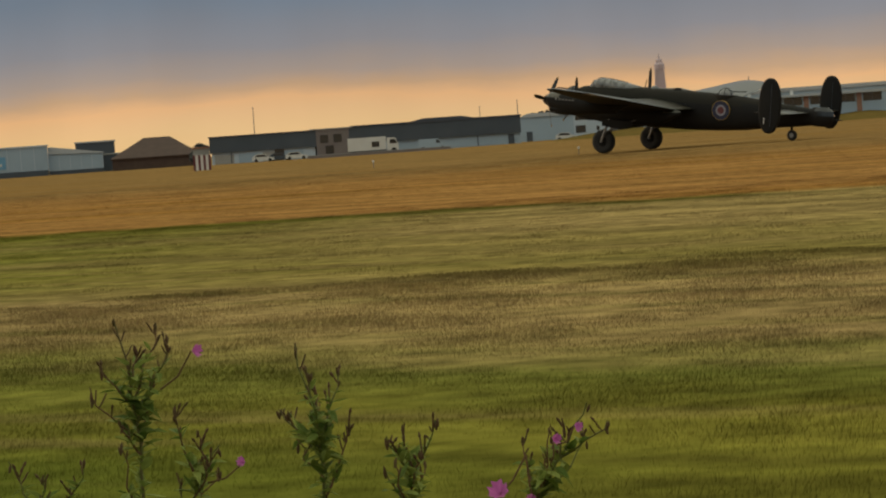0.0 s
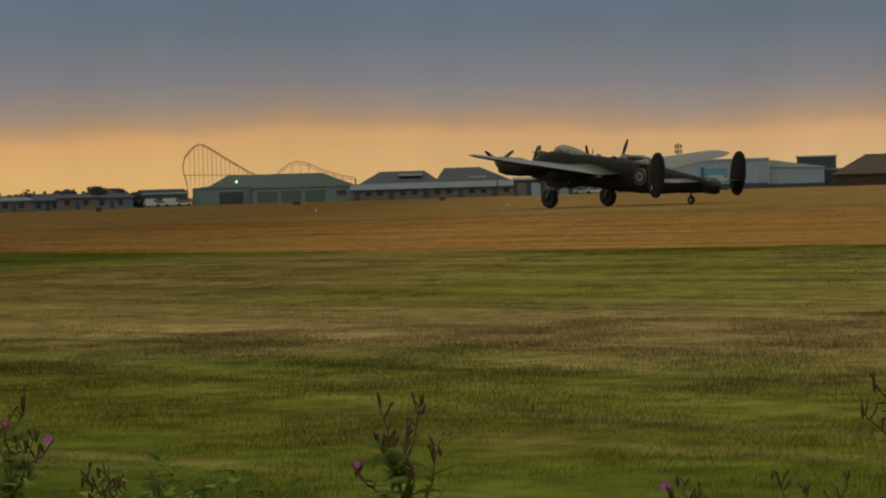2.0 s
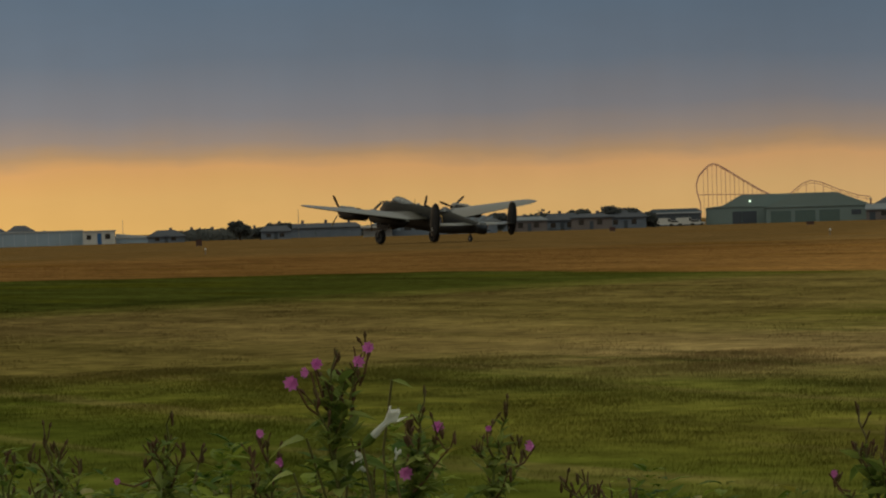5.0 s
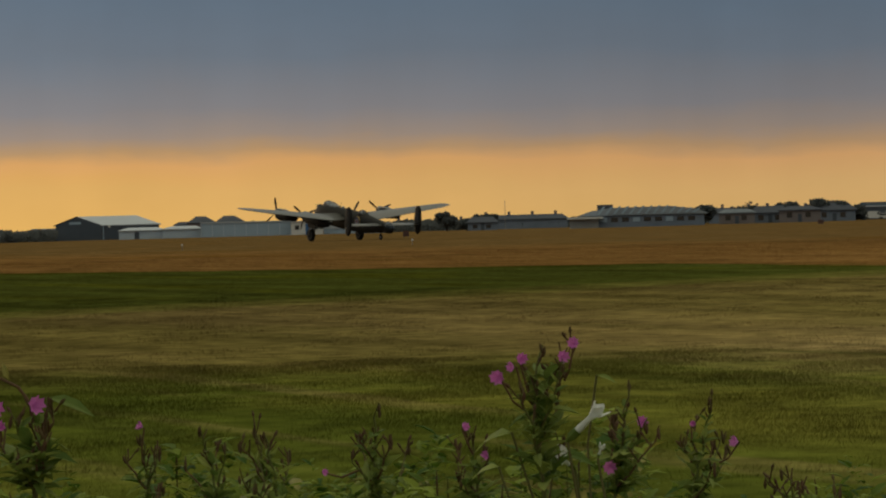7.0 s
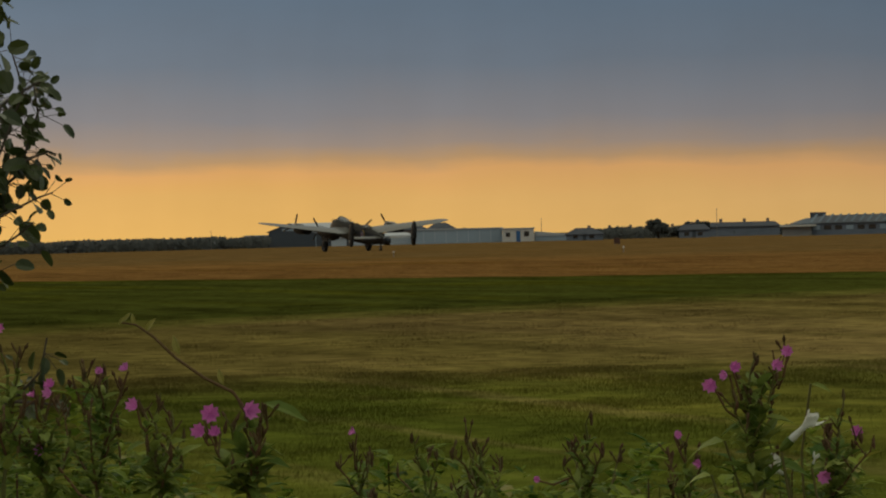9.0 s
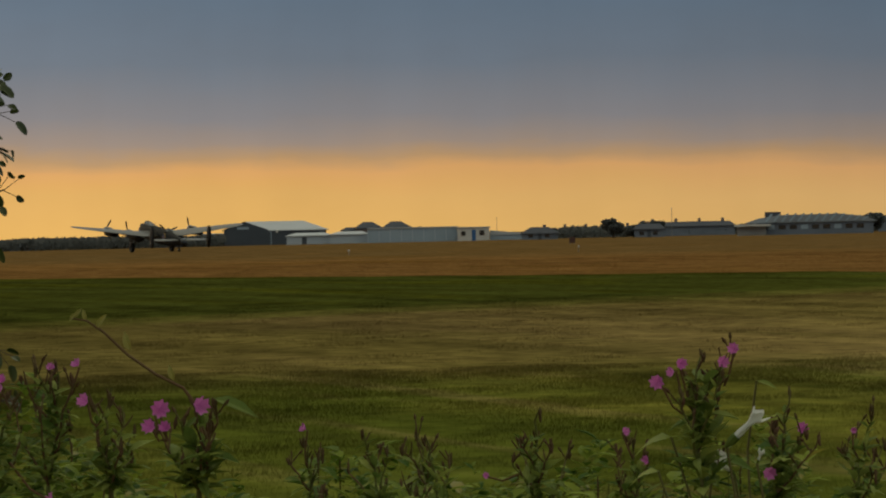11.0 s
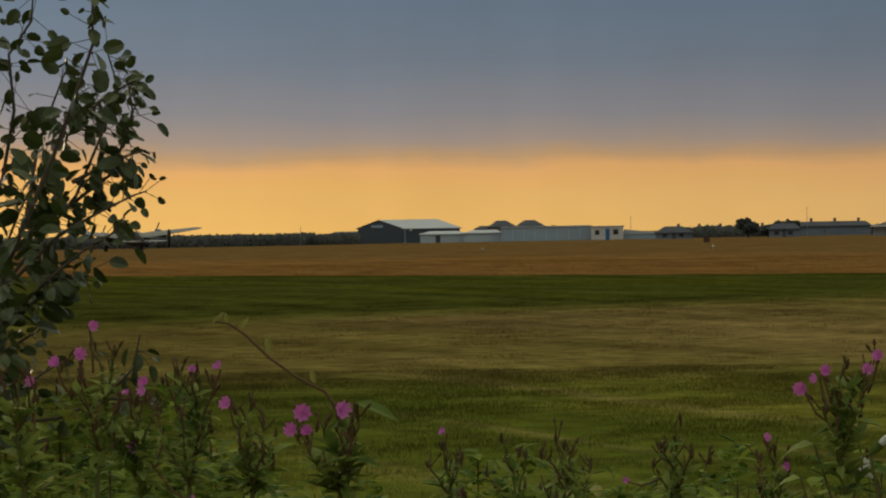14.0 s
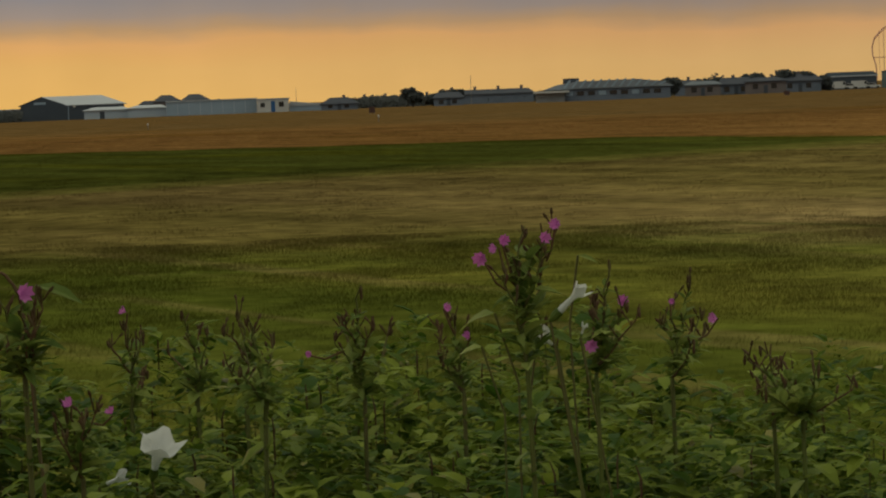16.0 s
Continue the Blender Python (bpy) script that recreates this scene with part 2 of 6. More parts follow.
def box(x0, x1, y0, y1, z0, z1, bm=None):
    bm = bm or bmesh.new()
    v = [bm.verts.new(c) for c in ((x0, y0, z0), (x1, y0, z0), (x1, y1, z0), (x0, y1, z0),
                                   (x0, y0, z1), (x1, y0, z1), (x1, y1, z1), (x0, y1, z1))]
    for f in ((3, 2, 1, 0), (4, 5, 6, 7), (0, 1, 5, 4), (1, 2, 6, 5), (2, 3, 7, 6), (3, 0, 4, 7)):
        bm.faces.new([v[i] for i in f])
    return bm


def prism(outline, y0, y1, bm=None):
    """An outline of (x, z) points drawn out along y."""
    bm = bm or bmesh.new()
    a = [bm.verts.new((x, y0, z)) for x, z in outline]
    b = [bm.verts.new((x, y1, z)) for x, z in outline]
    bm.faces.new(a)
    bm.faces.new(b[::-1])
    n = len(a)
    for i in range(n):
        bm.faces.new([a[i], b[i], b[(i + 1) % n], a[(i + 1) % n]])
    return bm


def loft(rings, bm=None, cap=True):
    bm = bm or bmesh.new()
    vs = [[bm.verts.new(p) for p in r] for r in rings]
    n = len(vs[0])
    for a, b in zip(vs, vs[1:]):
        for i in range(n):
            bm.faces.new([a[i], a[(i + 1) % n], b[(i + 1) % n], b[i]])
    if cap:
        bm.faces.new(vs[0][::-1])
        bm.faces.new(vs[-1])
    return bm


def tube(points, radii, n=6, bm=None):
    """A tapered tube along points."""
    rings = []
    for i, p in enumerate(points):
        p = Vector(p)
        d = Vector(points[min(i + 1, len(points) - 1)]) - Vector(points[max(i - 1, 0)])
        d = d.normalized() if d.length else Vector((0, 0, 1))
        u = d.cross(Vector((0.31, 0.95, 0.05))).normalized()
        w = d.cross(u)
        r = radii[i] if isinstance(radii, (list, tuple)) else radii
        rings.append([p + (u * math.cos(k * math.tau / n) + w * math.sin(k * math.tau / n)) * r for k in range(n)])
    return loft(rings, bm)


def rotate_bm(bm, m):
    bmesh.ops.transform(bm, matrix=m, verts=bm.verts)
    return bm


def half(d, az0, az1):
    return d * math.tan(radians(abs(az1 - az0) / 2))


# ---- ground ----
def build_ground():
    # one sheet to the horizon, denser near the eye
    rad = [0, 3, 6, 9, 12, 16, 20, 26, 34, 44, 56, 62, 72, 90, 120, 160, 210, 300, 420, 600, 900, 1500, 2600, 4800]
    bm = bmesh.new()
    rings = []
    for r in rad:
        row = []
        for k in range(96):
            a = k * math.tau / 96
            x, y = r * math.sin(a), r * math.cos(a)
            row.append(bm.verts.new((x, y, ground_z(x, y) * (1 if r < 1000 else 1000 / max(r, 1)))))
            if r == 0:
                break
        rings.append(row)
    for k in range(96):
        bm.faces.new([rings[0][0], rings[1][(k + 1) % 96], rings[1][k]])
    for a, b in zip(rings[1:], rings[2:]):
        for k in range(96):
            bm.faces.new([a[k], a[(k + 1) % 96], b[(k + 1) % 96], b[k]])
    g = new("ground", mesh_from(bm, "ground", FIELD))
    tagged(g, "flat airfield of mown green and golden dry grass", "ground", kind="structure")


def field_nodes(nt, b, blades):
    """Colour by where on the airfield the grass stands: green swards near, dry straw swathes, a dark green sward to the
    west, golden long grass beyond the mown edge."""
    geo = nt.nodes.new("ShaderNodeNewGeometry")
    rot = nt.nodes.new("ShaderNodeMapping")
    rot.inputs["Rotation"].default_value = (0, 0, radians(32))
    nt.links.new(geo.outputs["Position"], rot.inputs[0])

    def calc(op, a, c, add=None):
        n = nt.nodes.new("ShaderNodeMath"); n.operation = op
        for i, v in enumerate((a, c, add)):
            if isinstance(v, (int, float)):
                n.inputs[i].default_value = v
            elif v is not None:
                nt.links.new(v, n.inputs[i])
        return n.outputs[0]

    def step(v, lo, hi):
        """0 below lo, 1 above hi, smooth between."""
        n = nt.nodes.new("ShaderNodeMapRange")
        n.interpolation_type = "SMOOTHSTEP"
        n.inputs["From Min"].default_value, n.inputs["From Max"].default_value = lo, hi
        nt.links.new(v, n.inputs["Value"])
        return n.outputs[0]

    def blotch(scale, detail=4, stretch=(1, 1, 1)):
        mp = nt.nodes.new("ShaderNodeMapping")
        mp.inputs["Scale"].default_value = stretch
        nt.links.new(rot.outputs[0], mp.inputs[0])
        n = nt.nodes.new("ShaderNodeTexNoise")
        n.inputs["Scale"].default_value, n.inputs["Detail"].default_value = scale, detail
        nt.links.new(mp.outputs[0], n.inputs["Vector"])
        return n.outputs["Fac"]

    def blend(base, colour, fac):
        n = nt.nodes.new("ShaderNodeMix"); n.data_type = "RGBA"
        nt.links.new(fac, n.inputs["Factor"])
        nt.links.new(base, n.inputs["A"])
        if isinstance(colour, tuple):
            n.inputs["B"].default_value = (*colour, 1)
        else:
            nt.links.new(colour, n.inputs["B"])
        return n.outputs["Result"]

    sep = nt.nodes.new("ShaderNodeSeparateXYZ")
    nt.links.new(geo.outputs["Position"], sep.inputs[0])
    # ragged edges: the plan is warped at two scales
    wa, wb = blotch(0.06, 3), blotch(0.35, 4)
    warp = calc("ADD", calc("MULTIPLY_ADD", wa, 10.0, -5.0), calc("MULTIPLY_ADD", wb, 5.0, -2.5))
    X = calc("MULTIPLY_ADD", warp, 0.5, sep.outputs["X"])
    Y = calc("ADD", sep.outputs["Y"], warp)
    # distance across the mowing, which runs with the runway
    W = calc("ADD", calc("MULTIPLY", sep.outputs["X"], 0.53), calc("MULTIPLY_ADD", sep.outputs["Y"], 0.848, warp))
    mr = nt.nodes.new("ShaderNodeMapRange")
    mr.inputs["From Max"].default_value = 100
    nt.links.new(W, mr.inputs["Value"])
    rp = nt.nodes.new("ShaderNodeValToRGB")
    G, YG, S, SG = (0.096, 0.116, 0.018), (0.146, 0.144, 0.026), (0.275, 0.207, 0.088), (0.18, 0.156, 0.046)
    GO, DG, LG, FO = (0.29, 0.158, 0.052), (0.08, 0.092, 0.018), (0.135, 0.14, 0.03), (0.225, 0.142, 0.056)
    at = lambda d: d / 100
    ramp_fill(rp.color_ramp, [(at(0), YG), (at(5), YG), (at(8.5), G), (at(12), G), (at(15), YG), (at(18), LG), (at(21.5), S), (at(26), S),
                              (at(30), SG), (at(33), YG), (at(37), SG), (at(42), YG), (at(46), SG), (at(53), YG), (at(60), YG)])
    nt.links.new(mr.outputs[0], rp.inputs[0])
    col = rp.outputs[0]
    # thin mowing streaks, dry and green by turns
    streak = blotch(1.0, 4, (0.1, 0.9, 1))
    col = blend(col, S, calc("MULTIPLY", step(streak, 0.53, 0.7), 0.38))
    col = blend(col, DG, calc("MULTIPLY", step(calc("MULTIPLY", streak, -1.0), -0.47, -0.33), 0.55))
    # dry ground to the east, up to the mown edge
    east = calc("MULTIPLY", step(X, -7, 4), step(W, 36, 48))
    col = blend(col, S, calc("MULTIPLY", east, 0.75))
    col = blend(col, (0.27, 0.192, 0.078), calc("MULTIPLY", calc("MULTIPLY", step(X, -11, 0), step(W, 17, 22)), 0.42))
    col = blend(col, (0.185, 0.148, 0.026), calc("MULTIPLY", calc("MULTIPLY", step(X, -4, 3), step(calc("MULTIPLY", W, -1.0), -17, -13)), 0.5))
    # the dry wedge to the west; its near edge lies askew
    edge = calc("SUBTRACT", W, calc("MULTIPLY_ADD", X, 1.4, 40.5))
    west = calc("MULTIPLY", step(calc("MULTIPLY", X, -1.0), 11, 17), step(edge, -4.5, 4.5))
    col = blend(col, (0.198, 0.150, 0.052), calc("MULTIPLY", west, 0.75))
    # the dark green sward west of a line, with a paler rim
    line = calc("SUBTRACT", calc("MULTIPLY_ADD", calc("MINIMUM", calc("MAXIMUM", Y, 44.0), 90.0), 0.36, -57.0), X)
    col = blend(col, LG, calc("MULTIPLY", step(line, -5.5, -1.5), 0.75))
    col = blend(col, DG, step(line, -1.0, 2.5))
    stripe = calc("MULTIPLY", step(line, 3, 7), step(blotch(0.16, 3, (0.3, 1.2, 1)), 0.5, 0.62))
    col = blend(col, (0.10, 0.105, 0.013), calc("MULTIPLY", stripe, 0.7))
    # long golden grass beyond the mown edge, with a thin dark foot
    xs = nt.nodes.new("ShaderNodeMapRange")
    xs.inputs["From Min"].default_value, xs.inputs["From Max"].default_value = -110, 40
    nt.links.new(sep.outputs["X"], xs.inputs["Value"])
    er = nt.nodes.new("ShaderNodeValToRGB")
    grey = lambda v: (v / 150, v / 150, v / 150)
    ex = lambda x: (x + 110) / 150
    ramp_fill(er.color_ramp, [(ex(-100), grey(107)), (ex(-60), grey(97)), (ex(-45), grey(96)), (ex(-30), grey(86)), (ex(-14), grey(74)), (ex(0), grey(70)), (ex(12), grey(63)), (ex(40), grey(48))])
    nt.links.new(xs.outputs[0], er.inputs[0])
    over = calc("ADD", calc("MULTIPLY_ADD", er.outputs[0], -150.0, sep.outputs["Y"]), calc("MULTIPLY", warp, 0.8))
    foot = calc("MULTIPLY", step(over, -5.5, -1.5), step(blotch(0.09, 3), 0.42, 0.55))
    col = blend(col, (0.065, 0.07, 0.009), calc("MULTIPLY", foot, 0.8))
    gn = nt.nodes.new("ShaderNodeMix"); gn.data_type = "RGBA"
    nt.links.new(step(over, 45, 105), gn.inputs["Factor"])
    gn.inputs["A"].default_value, gn.inputs["B"].default_value = (*GO, 1), (*FO, 1)
    gold = blend(gn.outputs["Result"], (0.22, 0.115, 0.028), calc("MULTIPLY", step(blotch(0.07, 4, (0.35, 1.6, 1)), 0.52, 0.68), 0.75))
    col = blend(col, gold, step(over, -1.6, 1.6))
    # the grass colour is scaled paler towards the east and darker towards the west
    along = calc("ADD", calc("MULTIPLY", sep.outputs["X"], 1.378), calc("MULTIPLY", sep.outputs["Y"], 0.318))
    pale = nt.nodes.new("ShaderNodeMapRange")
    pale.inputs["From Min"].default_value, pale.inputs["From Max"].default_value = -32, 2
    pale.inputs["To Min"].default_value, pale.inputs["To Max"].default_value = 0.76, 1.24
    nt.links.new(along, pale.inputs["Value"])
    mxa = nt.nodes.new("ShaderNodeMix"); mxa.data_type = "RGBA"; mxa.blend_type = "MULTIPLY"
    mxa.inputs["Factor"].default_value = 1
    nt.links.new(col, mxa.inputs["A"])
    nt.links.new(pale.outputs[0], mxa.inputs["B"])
    patch = nt.nodes.new("ShaderNodeTexNoise")
    patch.inputs["Scale"].default_value, patch.inputs["Detail"].default_value = 0.33, 5
    pm = nt.nodes.new("ShaderNodeMapping")
    pm.inputs["Scale"].default_value = (0.28, 1.5, 1)
    nt.links.new(rot.outputs[0], pm.inputs[0])
    nt.links.new(pm.outputs[0], patch.inputs["Vector"])
    pr = nt.nodes.new("ShaderNodeMapRange")
    pr.inputs["From Min"].default_value, pr.inputs["From Max"].default_value = 0.3, 0.7
    pr.inputs["To Min"].default_value, pr.inputs["To Max"].default_value = 0.64, 1.3
    nt.links.new(patch.outputs["Fac"], pr.inputs["Value"])
    mul = nt.nodes.new("ShaderNodeMix"); mul.data_type = "RGBA"; mul.blend_type = "MULTIPLY"
    mul.inputs["Factor"].default_value = 1
    nt.links.new(mxa.outputs["Result"], mul.inputs["A"])
    nt.links.new(pr.outputs[0], mul.inputs["B"])
    # single tussocks
    tus = nt.nodes.new("ShaderNodeTexNoise")
    tus.inputs["Scale"].default_value, tus.inputs["Detail"].default_value = 2.2, 5
    nt.links.new(rot.outputs[0], tus.inputs["Vector"])
    tr2 = nt.nodes.new("ShaderNodeMapRange")
    tr2.inputs["From Min"].default_value, tr2.inputs["From Max"].default_value = 0.3, 0.7
    tr2.inputs["To Min"].default_value, tr2.inputs["To Max"].default_value = 0.6, 1.34
    nt.links.new(tus.outputs["Fac"], tr2.inputs["Value"])
    mul2 = nt.nodes.new("ShaderNodeMix"); mul2.data_type = "RGBA"; mul2.blend_type = "MULTIPLY"
    mul2.inputs["Factor"].default_value = 1
    nt.links.new(mul.outputs["Result"], mul2.inputs["A"])
    nt.links.new(tr2.outputs[0], mul2.inputs["B"])
    last = mul2.outputs["Result"]
    if blades:
        # blades bend every way: their mean normal leans to the sky
        vs = nt.nodes.new("ShaderNodeVectorMath"); vs.operation = "SCALE"
        vs.inputs["Scale"].default_value = 0.12
        nt.links.new(geo.outputs["Normal"], vs.inputs[0])
        va = nt.nodes.new("ShaderNodeVectorMath"); va.operation = "ADD"
        va.inputs[1].default_value = (0, 0, 0.8)
        nt.links.new(vs.outputs[0], va.inputs[0])
        vn = nt.nodes.new("ShaderNodeVectorMath"); vn.operation = "NORMALIZE"
        nt.links.new(va.outputs[0], vn.inputs[0])
        nt.links.new(vn.outputs[0], b.inputs["Normal"])
        hs = nt.nodes.new("ShaderNodeHueSaturation")
        for key, lo, hi in (("Value", 0.8, 1.2), ("Hue", 0.478, 0.512)):
            r = nt.nodes.new("ShaderNodeMapRange")
            r.inputs["To Min"].default_value, r.inputs["To Max"].default_value = lo, hi
            nt.links.new(geo.outputs["Random Per Island"], r.inputs["Value"])
            nt.links.new(r.outputs[0], hs.inputs[key])
        nt.links.new(last, hs.inputs["Color"])
        last = hs.outputs[0]
    else:
        # the thatch under the blades is darker; the tint also paints in their shade
        dk = nt.nodes.new("ShaderNodeMix"); dk.data_type = "RGBA"; dk.blend_type = "MULTIPLY"
        dk.inputs["Factor"].default_value = 1
        nt.links.new(last, dk.inputs["A"])
        dk.inputs["B"].default_value = (0.9, 0.88, 0.84, 1)
        last = dk.outputs["Result"]
    nt.links.new(last, b.inputs["Base Color"])
    return last


def field_material(name, blades):
    m = bpy.data.materials.new(name)
    m.use_nodes = True
    nt = m.node_tree
    b = nt.nodes["Principled BSDF"]
    b.inputs["Roughness"].default_value = 0.8
    b.inputs["Specular IOR Level"].default_value = 0.0
    last = field_nodes(nt, b, blades)
    if blades:
        # thin blades let half of the light through
        tr = nt.nodes.new("ShaderNodeBsdfTranslucent")
        nt.links.new(last, tr.inputs["Color"])
        ms = nt.nodes.new("ShaderNodeMixShader")
        ms.inputs[0].default_value = 0.45
        nt.links.new(b.outputs[0], ms.inputs[1])
        nt.links.new(tr.outputs[0], ms.inputs[2])
        nt.links.new(ms.outputs[0], nt.nodes["Material Output"].inputs["Surface"])
    return m


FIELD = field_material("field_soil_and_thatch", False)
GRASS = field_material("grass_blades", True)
build_ground()


def grass_sheet(name, label, n, r0, r1, height, width, az0=-49, az1=13, seed=1, lean=0.5, power=1.0):
    """n single blades between two distances, as one mesh."""
    g = np.random.default_rng(seed)
    r = np.sqrt(r0 ** 2 + (r1 ** 2 - r0 ** 2) * g.random(n) ** power)
    a = np.radians(az0 + (az1 - az0) * g.random(n))
    x, y = r * np.sin(a), r * np.cos(a)
    z = 0.0023 * x - 0.02
    d = 0.53 * x + 0.848 * y
    keep = (d < 158) | (d > 186)
    r, a, x, y, z = r[keep], a[keep], x[keep], y[keep], z[keep]
    n = len(r)
    tuft = 0.85 + 0.35 * np.sin(x * 1.7 + 1.3 * np.sin(y * 0.9)) * np.sin(y * 1.1 + 0.7 * np.sin(x * 1.3))
    h = height * (0.45 + 0.75 * g.random(n)) * tuft
    wd = width * (0.6 + 0.8 * g.random(n)) * (r / r1)
    t = g.random(n) * math.tau
    dx, dy = np.cos(t) * wd / 2, np.sin(t) * wd / 2
    lx, ly = (g.random((2, n)) - 0.5) * 2 * lean * h
    lx = lx + 0.18 * h
    co = np.empty((n, 3, 3))
    co[:, 0] = np.c_[x - dx, y - dy, z]
    co[:, 1] = np.c_[x + dx, y + dy, z]
    co[:, 2] = np.c_[x + lx, y + ly, z + h]
    me = bpy.data.meshes.new(name)
    me.vertices.add(3 * n)
    me.vertices.foreach_set("co", co.ravel())
    me.loops.add(3 * n)
    me.loops.foreach_set("vertex_index", np.arange(3 * n, dtype=np.int32))
    me.polygons.add(n)
    me.polygons.foreach_set("loop_start", np.arange(0, 3 * n, 3, dtype=np.int32))
    me.update(calc_edges=True)
    me.materials.append(GRASS)
    return tagged(new(name, me), label, "grass", kind="stuff")


grass_sheet("mown_grass", "short green and yellowing mown grass blades", 900000, 10, 36, 0.055, 0.012, seed=2)
grass_sheet("swathe_grass", "cut pale straw swathes and green regrowth", 700000, 32, 75, 0.042, 0.026, seed=3)
grass_sheet("long_grass", "long golden dry grass beyond the mown edge", 700000, 62, 185, 0.045, 0.05, seed=4)


# ---- buildings ----
def hall(name, label, az0, az1, d, top, depth, wall_mat, roof_mat, category="hangar", overhang=0.25, bands=()):
    """Flat-roofed hall; returns the thing and its half width and height."""
    az = (az0 + az1) / 2
    ob = thing(name, facing(az, d), label, category)
    w, h = half(d, az0, az1), el_z(az, d, top)
    part("wall", box(-w, w, 0, depth, -0.5, h - 0.35), wall_mat, ob)
    part("roof", box(-w - overhang, w + overhang, -overhang, depth + overhang, h - 0.35, h), roof_mat, ob)
    return ob, w, h


def posts_row(ob, name, mat, xs, y, z0, z1, t=0.08):
    bm0 = box(-t, t, y - 0.06, y, z0, z1)
    me = mesh_from(bm0, name, mat)
    for x in xs:
        o = new(name, me)
        o.parent = ob
        o.location = (x, 0, 0)


def windows(ob, spots, wd, ht, y=-0.06, frame_mat=None):
    me = mesh_from(box(-wd / 2, wd / 2, y, 0.1, 0, ht), "window", GLASS)
    for x, z in spots:
        o = new("window", me)
        o.parent = ob
        o.location = (x, 0, z)


# pale hangar with the blue sign, and its lower annexe
def build_sign_hangar():
    d = 640
    ob, w, h = hall("sign_hangar", "pale blue-grey clad hangar with a blue sign panel", -9.94, -7.74, d, 0.46, 30, CLAD, CLAD2)
    part("plinth", box(-w - 0.02, w + 0.02, -0.05, 0, -0.4, 1.3), DARKCLAD, ob)
    posts_row(ob, "cladding_joint", CLAD2, [-w + (2 * w) * k / 8 for k in range(9)], -0.02, 1.3, h - 0.4, 0.07)
    x0 = d * math.tan(radians(-9.15 + 8.84))
    part("sign_panel", box(x0, x0 + 0.8, -0.2, -0.05, 1.9, h - 1.9), SIGNBLUE, ob, "dark blue upright sign panel")
    sp = part("sign_panel", box(x0 + 0.85, x0 + 6.1, -0.18, -0.05, 2.1, h - 2.2), material("sign_light_blue", (0.16, 0.36, 0.55)), ob, "light blue sign panel")
    for k in range(6):
        part("mark", box(x0 + 1.5 + k * 0.65, x0 + 1.95 + k * 0.65, -0.22, -0.18, 2.7, 3.35), WHITE, sp)
    # annexe
    d2 = 642
    az0, az1 = -7.73, -6.61
    ob2 = thing("hangar_annexe", facing((az0 + az1) / 2, d2), "low pale clad annexe with a sloping roof", "hangar")
    w2 = half(d2, az0, az1)
    h1, h2 = el_z(-7.7, d2, 0.40), el_z(-6.6, d2, 0.25)
    part("wall", prism([(-w2, -0.5), (w2, -0.5), (w2, h2 - 0.3), (-w2, h2 + 0.1)], 0, 20), CLAD, ob2)
    part("roof", prism([(-w2, h2 + 0.1), (w2 + 0.3, h2 - 0.3), (w2 + 0.3, h2 - 0.1), (-w2 + 1, h1), (-w2, h1)], -0.3, 20.3), ROOFPALE, ob2)
    part("plinth", box(-w2, w2, -0.05, 0, -0.4, 0.9), DARKCLAD, ob2)
    posts_row(ob2, "cladding_joint", CLAD2, [-w2 + 2 * w2 * k / 5 for k in range(6)], -0.02, 0.9, h2 - 0.5, 0.06)


build_sign_hangar()


# long two-storey workshop range, dark fascia over pale doors
def build_workshop():
    d = 540
    az0, az1 = -4.36, 2.09
    az = (az0 + az1) / 2
    ob = thing("workshop_range", facing(az, d), "long workshop range with dark fascia over pale doors", "building")
    X = lambda a: d * math.tan(radians(a - az))
    h, mid = el_z(az, d, 0.40), el_z(az, d, 0.04)
    part("wall", box(X(az0), X(-2.2), 0, 18, -0.5, mid), CLAD2, ob)
    part("fascia", box(X(az0) - 0.3, X(-2.17), -0.4, 18, mid, h - 0.35), DARKCLAD, ob, "dark grey fascia")
    part("roof", box(X(az0) - 0.5, X(-2.17), -0.6, 18.3, h - 0.35, h - 0.1), ROOFDARK, ob)
    part("stair_block", box(X(-2.17), X(-1.48), -0.5, 18, -0.5, h - 0.2), BRICK, ob, "brick stair block")
    part("roof", box(X(-2.3), X(-1.4), -0.7, 18.4, h - 0.2, h + 0.05), CONCRETE, ob)
    part("wall", box(X(-1.48), X(az1), 0, 18, -0.5, mid), CLAD, ob)
    part("fascia", box(X(-1.48), X(az1) + 0.2, -0.4, 18, mid, h - 0.1), DARKCLAD, ob, "dark grey fascia")
    part("roof", box(X(-1.45), X(az1) + 0.4, -0.6, 18.3, h - 0.1, h + 0.2), ROOFDARK, ob)
    part("roof_ridge", prism([(X(-0.2), h + 0.2), (X(1.2), h + 0.2), (X(0.9), h + 0.75), (X(0.1), h + 0.75)], 4, 12), ROOFDARK, ob)
    windows(ob, [(X(-2.0), mid + 0.6), (X(-1.72), mid + 0.6), (X(-1.9), 0.6)], 1.6, 1.6, y=-0.58)
    for k, a in enumerate((-4.1, -3.6, -3.1, -2.65)):
        part("door", box(X(a) - 1.9, X(a) + 1.9, -0.08, 0.05, -0.3, mid - 0.35), CLAD if k % 2 else CONCRETE, ob)
    part("parked_opening", box(X(-3.05), X(-2.85), -0.12, 0.05, 0, 2.2), GLASS, ob)
    part("door", box(X(1.9) - 0.6, X(1.9) + 0.6, -0.1, 0.05, -0.2, 2.0), DARKCLAD, ob)
    posts_row(ob, "downpipe", DARKCLAD, [X(a) for a in (-3.95, -2.9, -0.5, 0.35, 1.2)], -0.05, 0, mid, 0.1)


build_workshop()


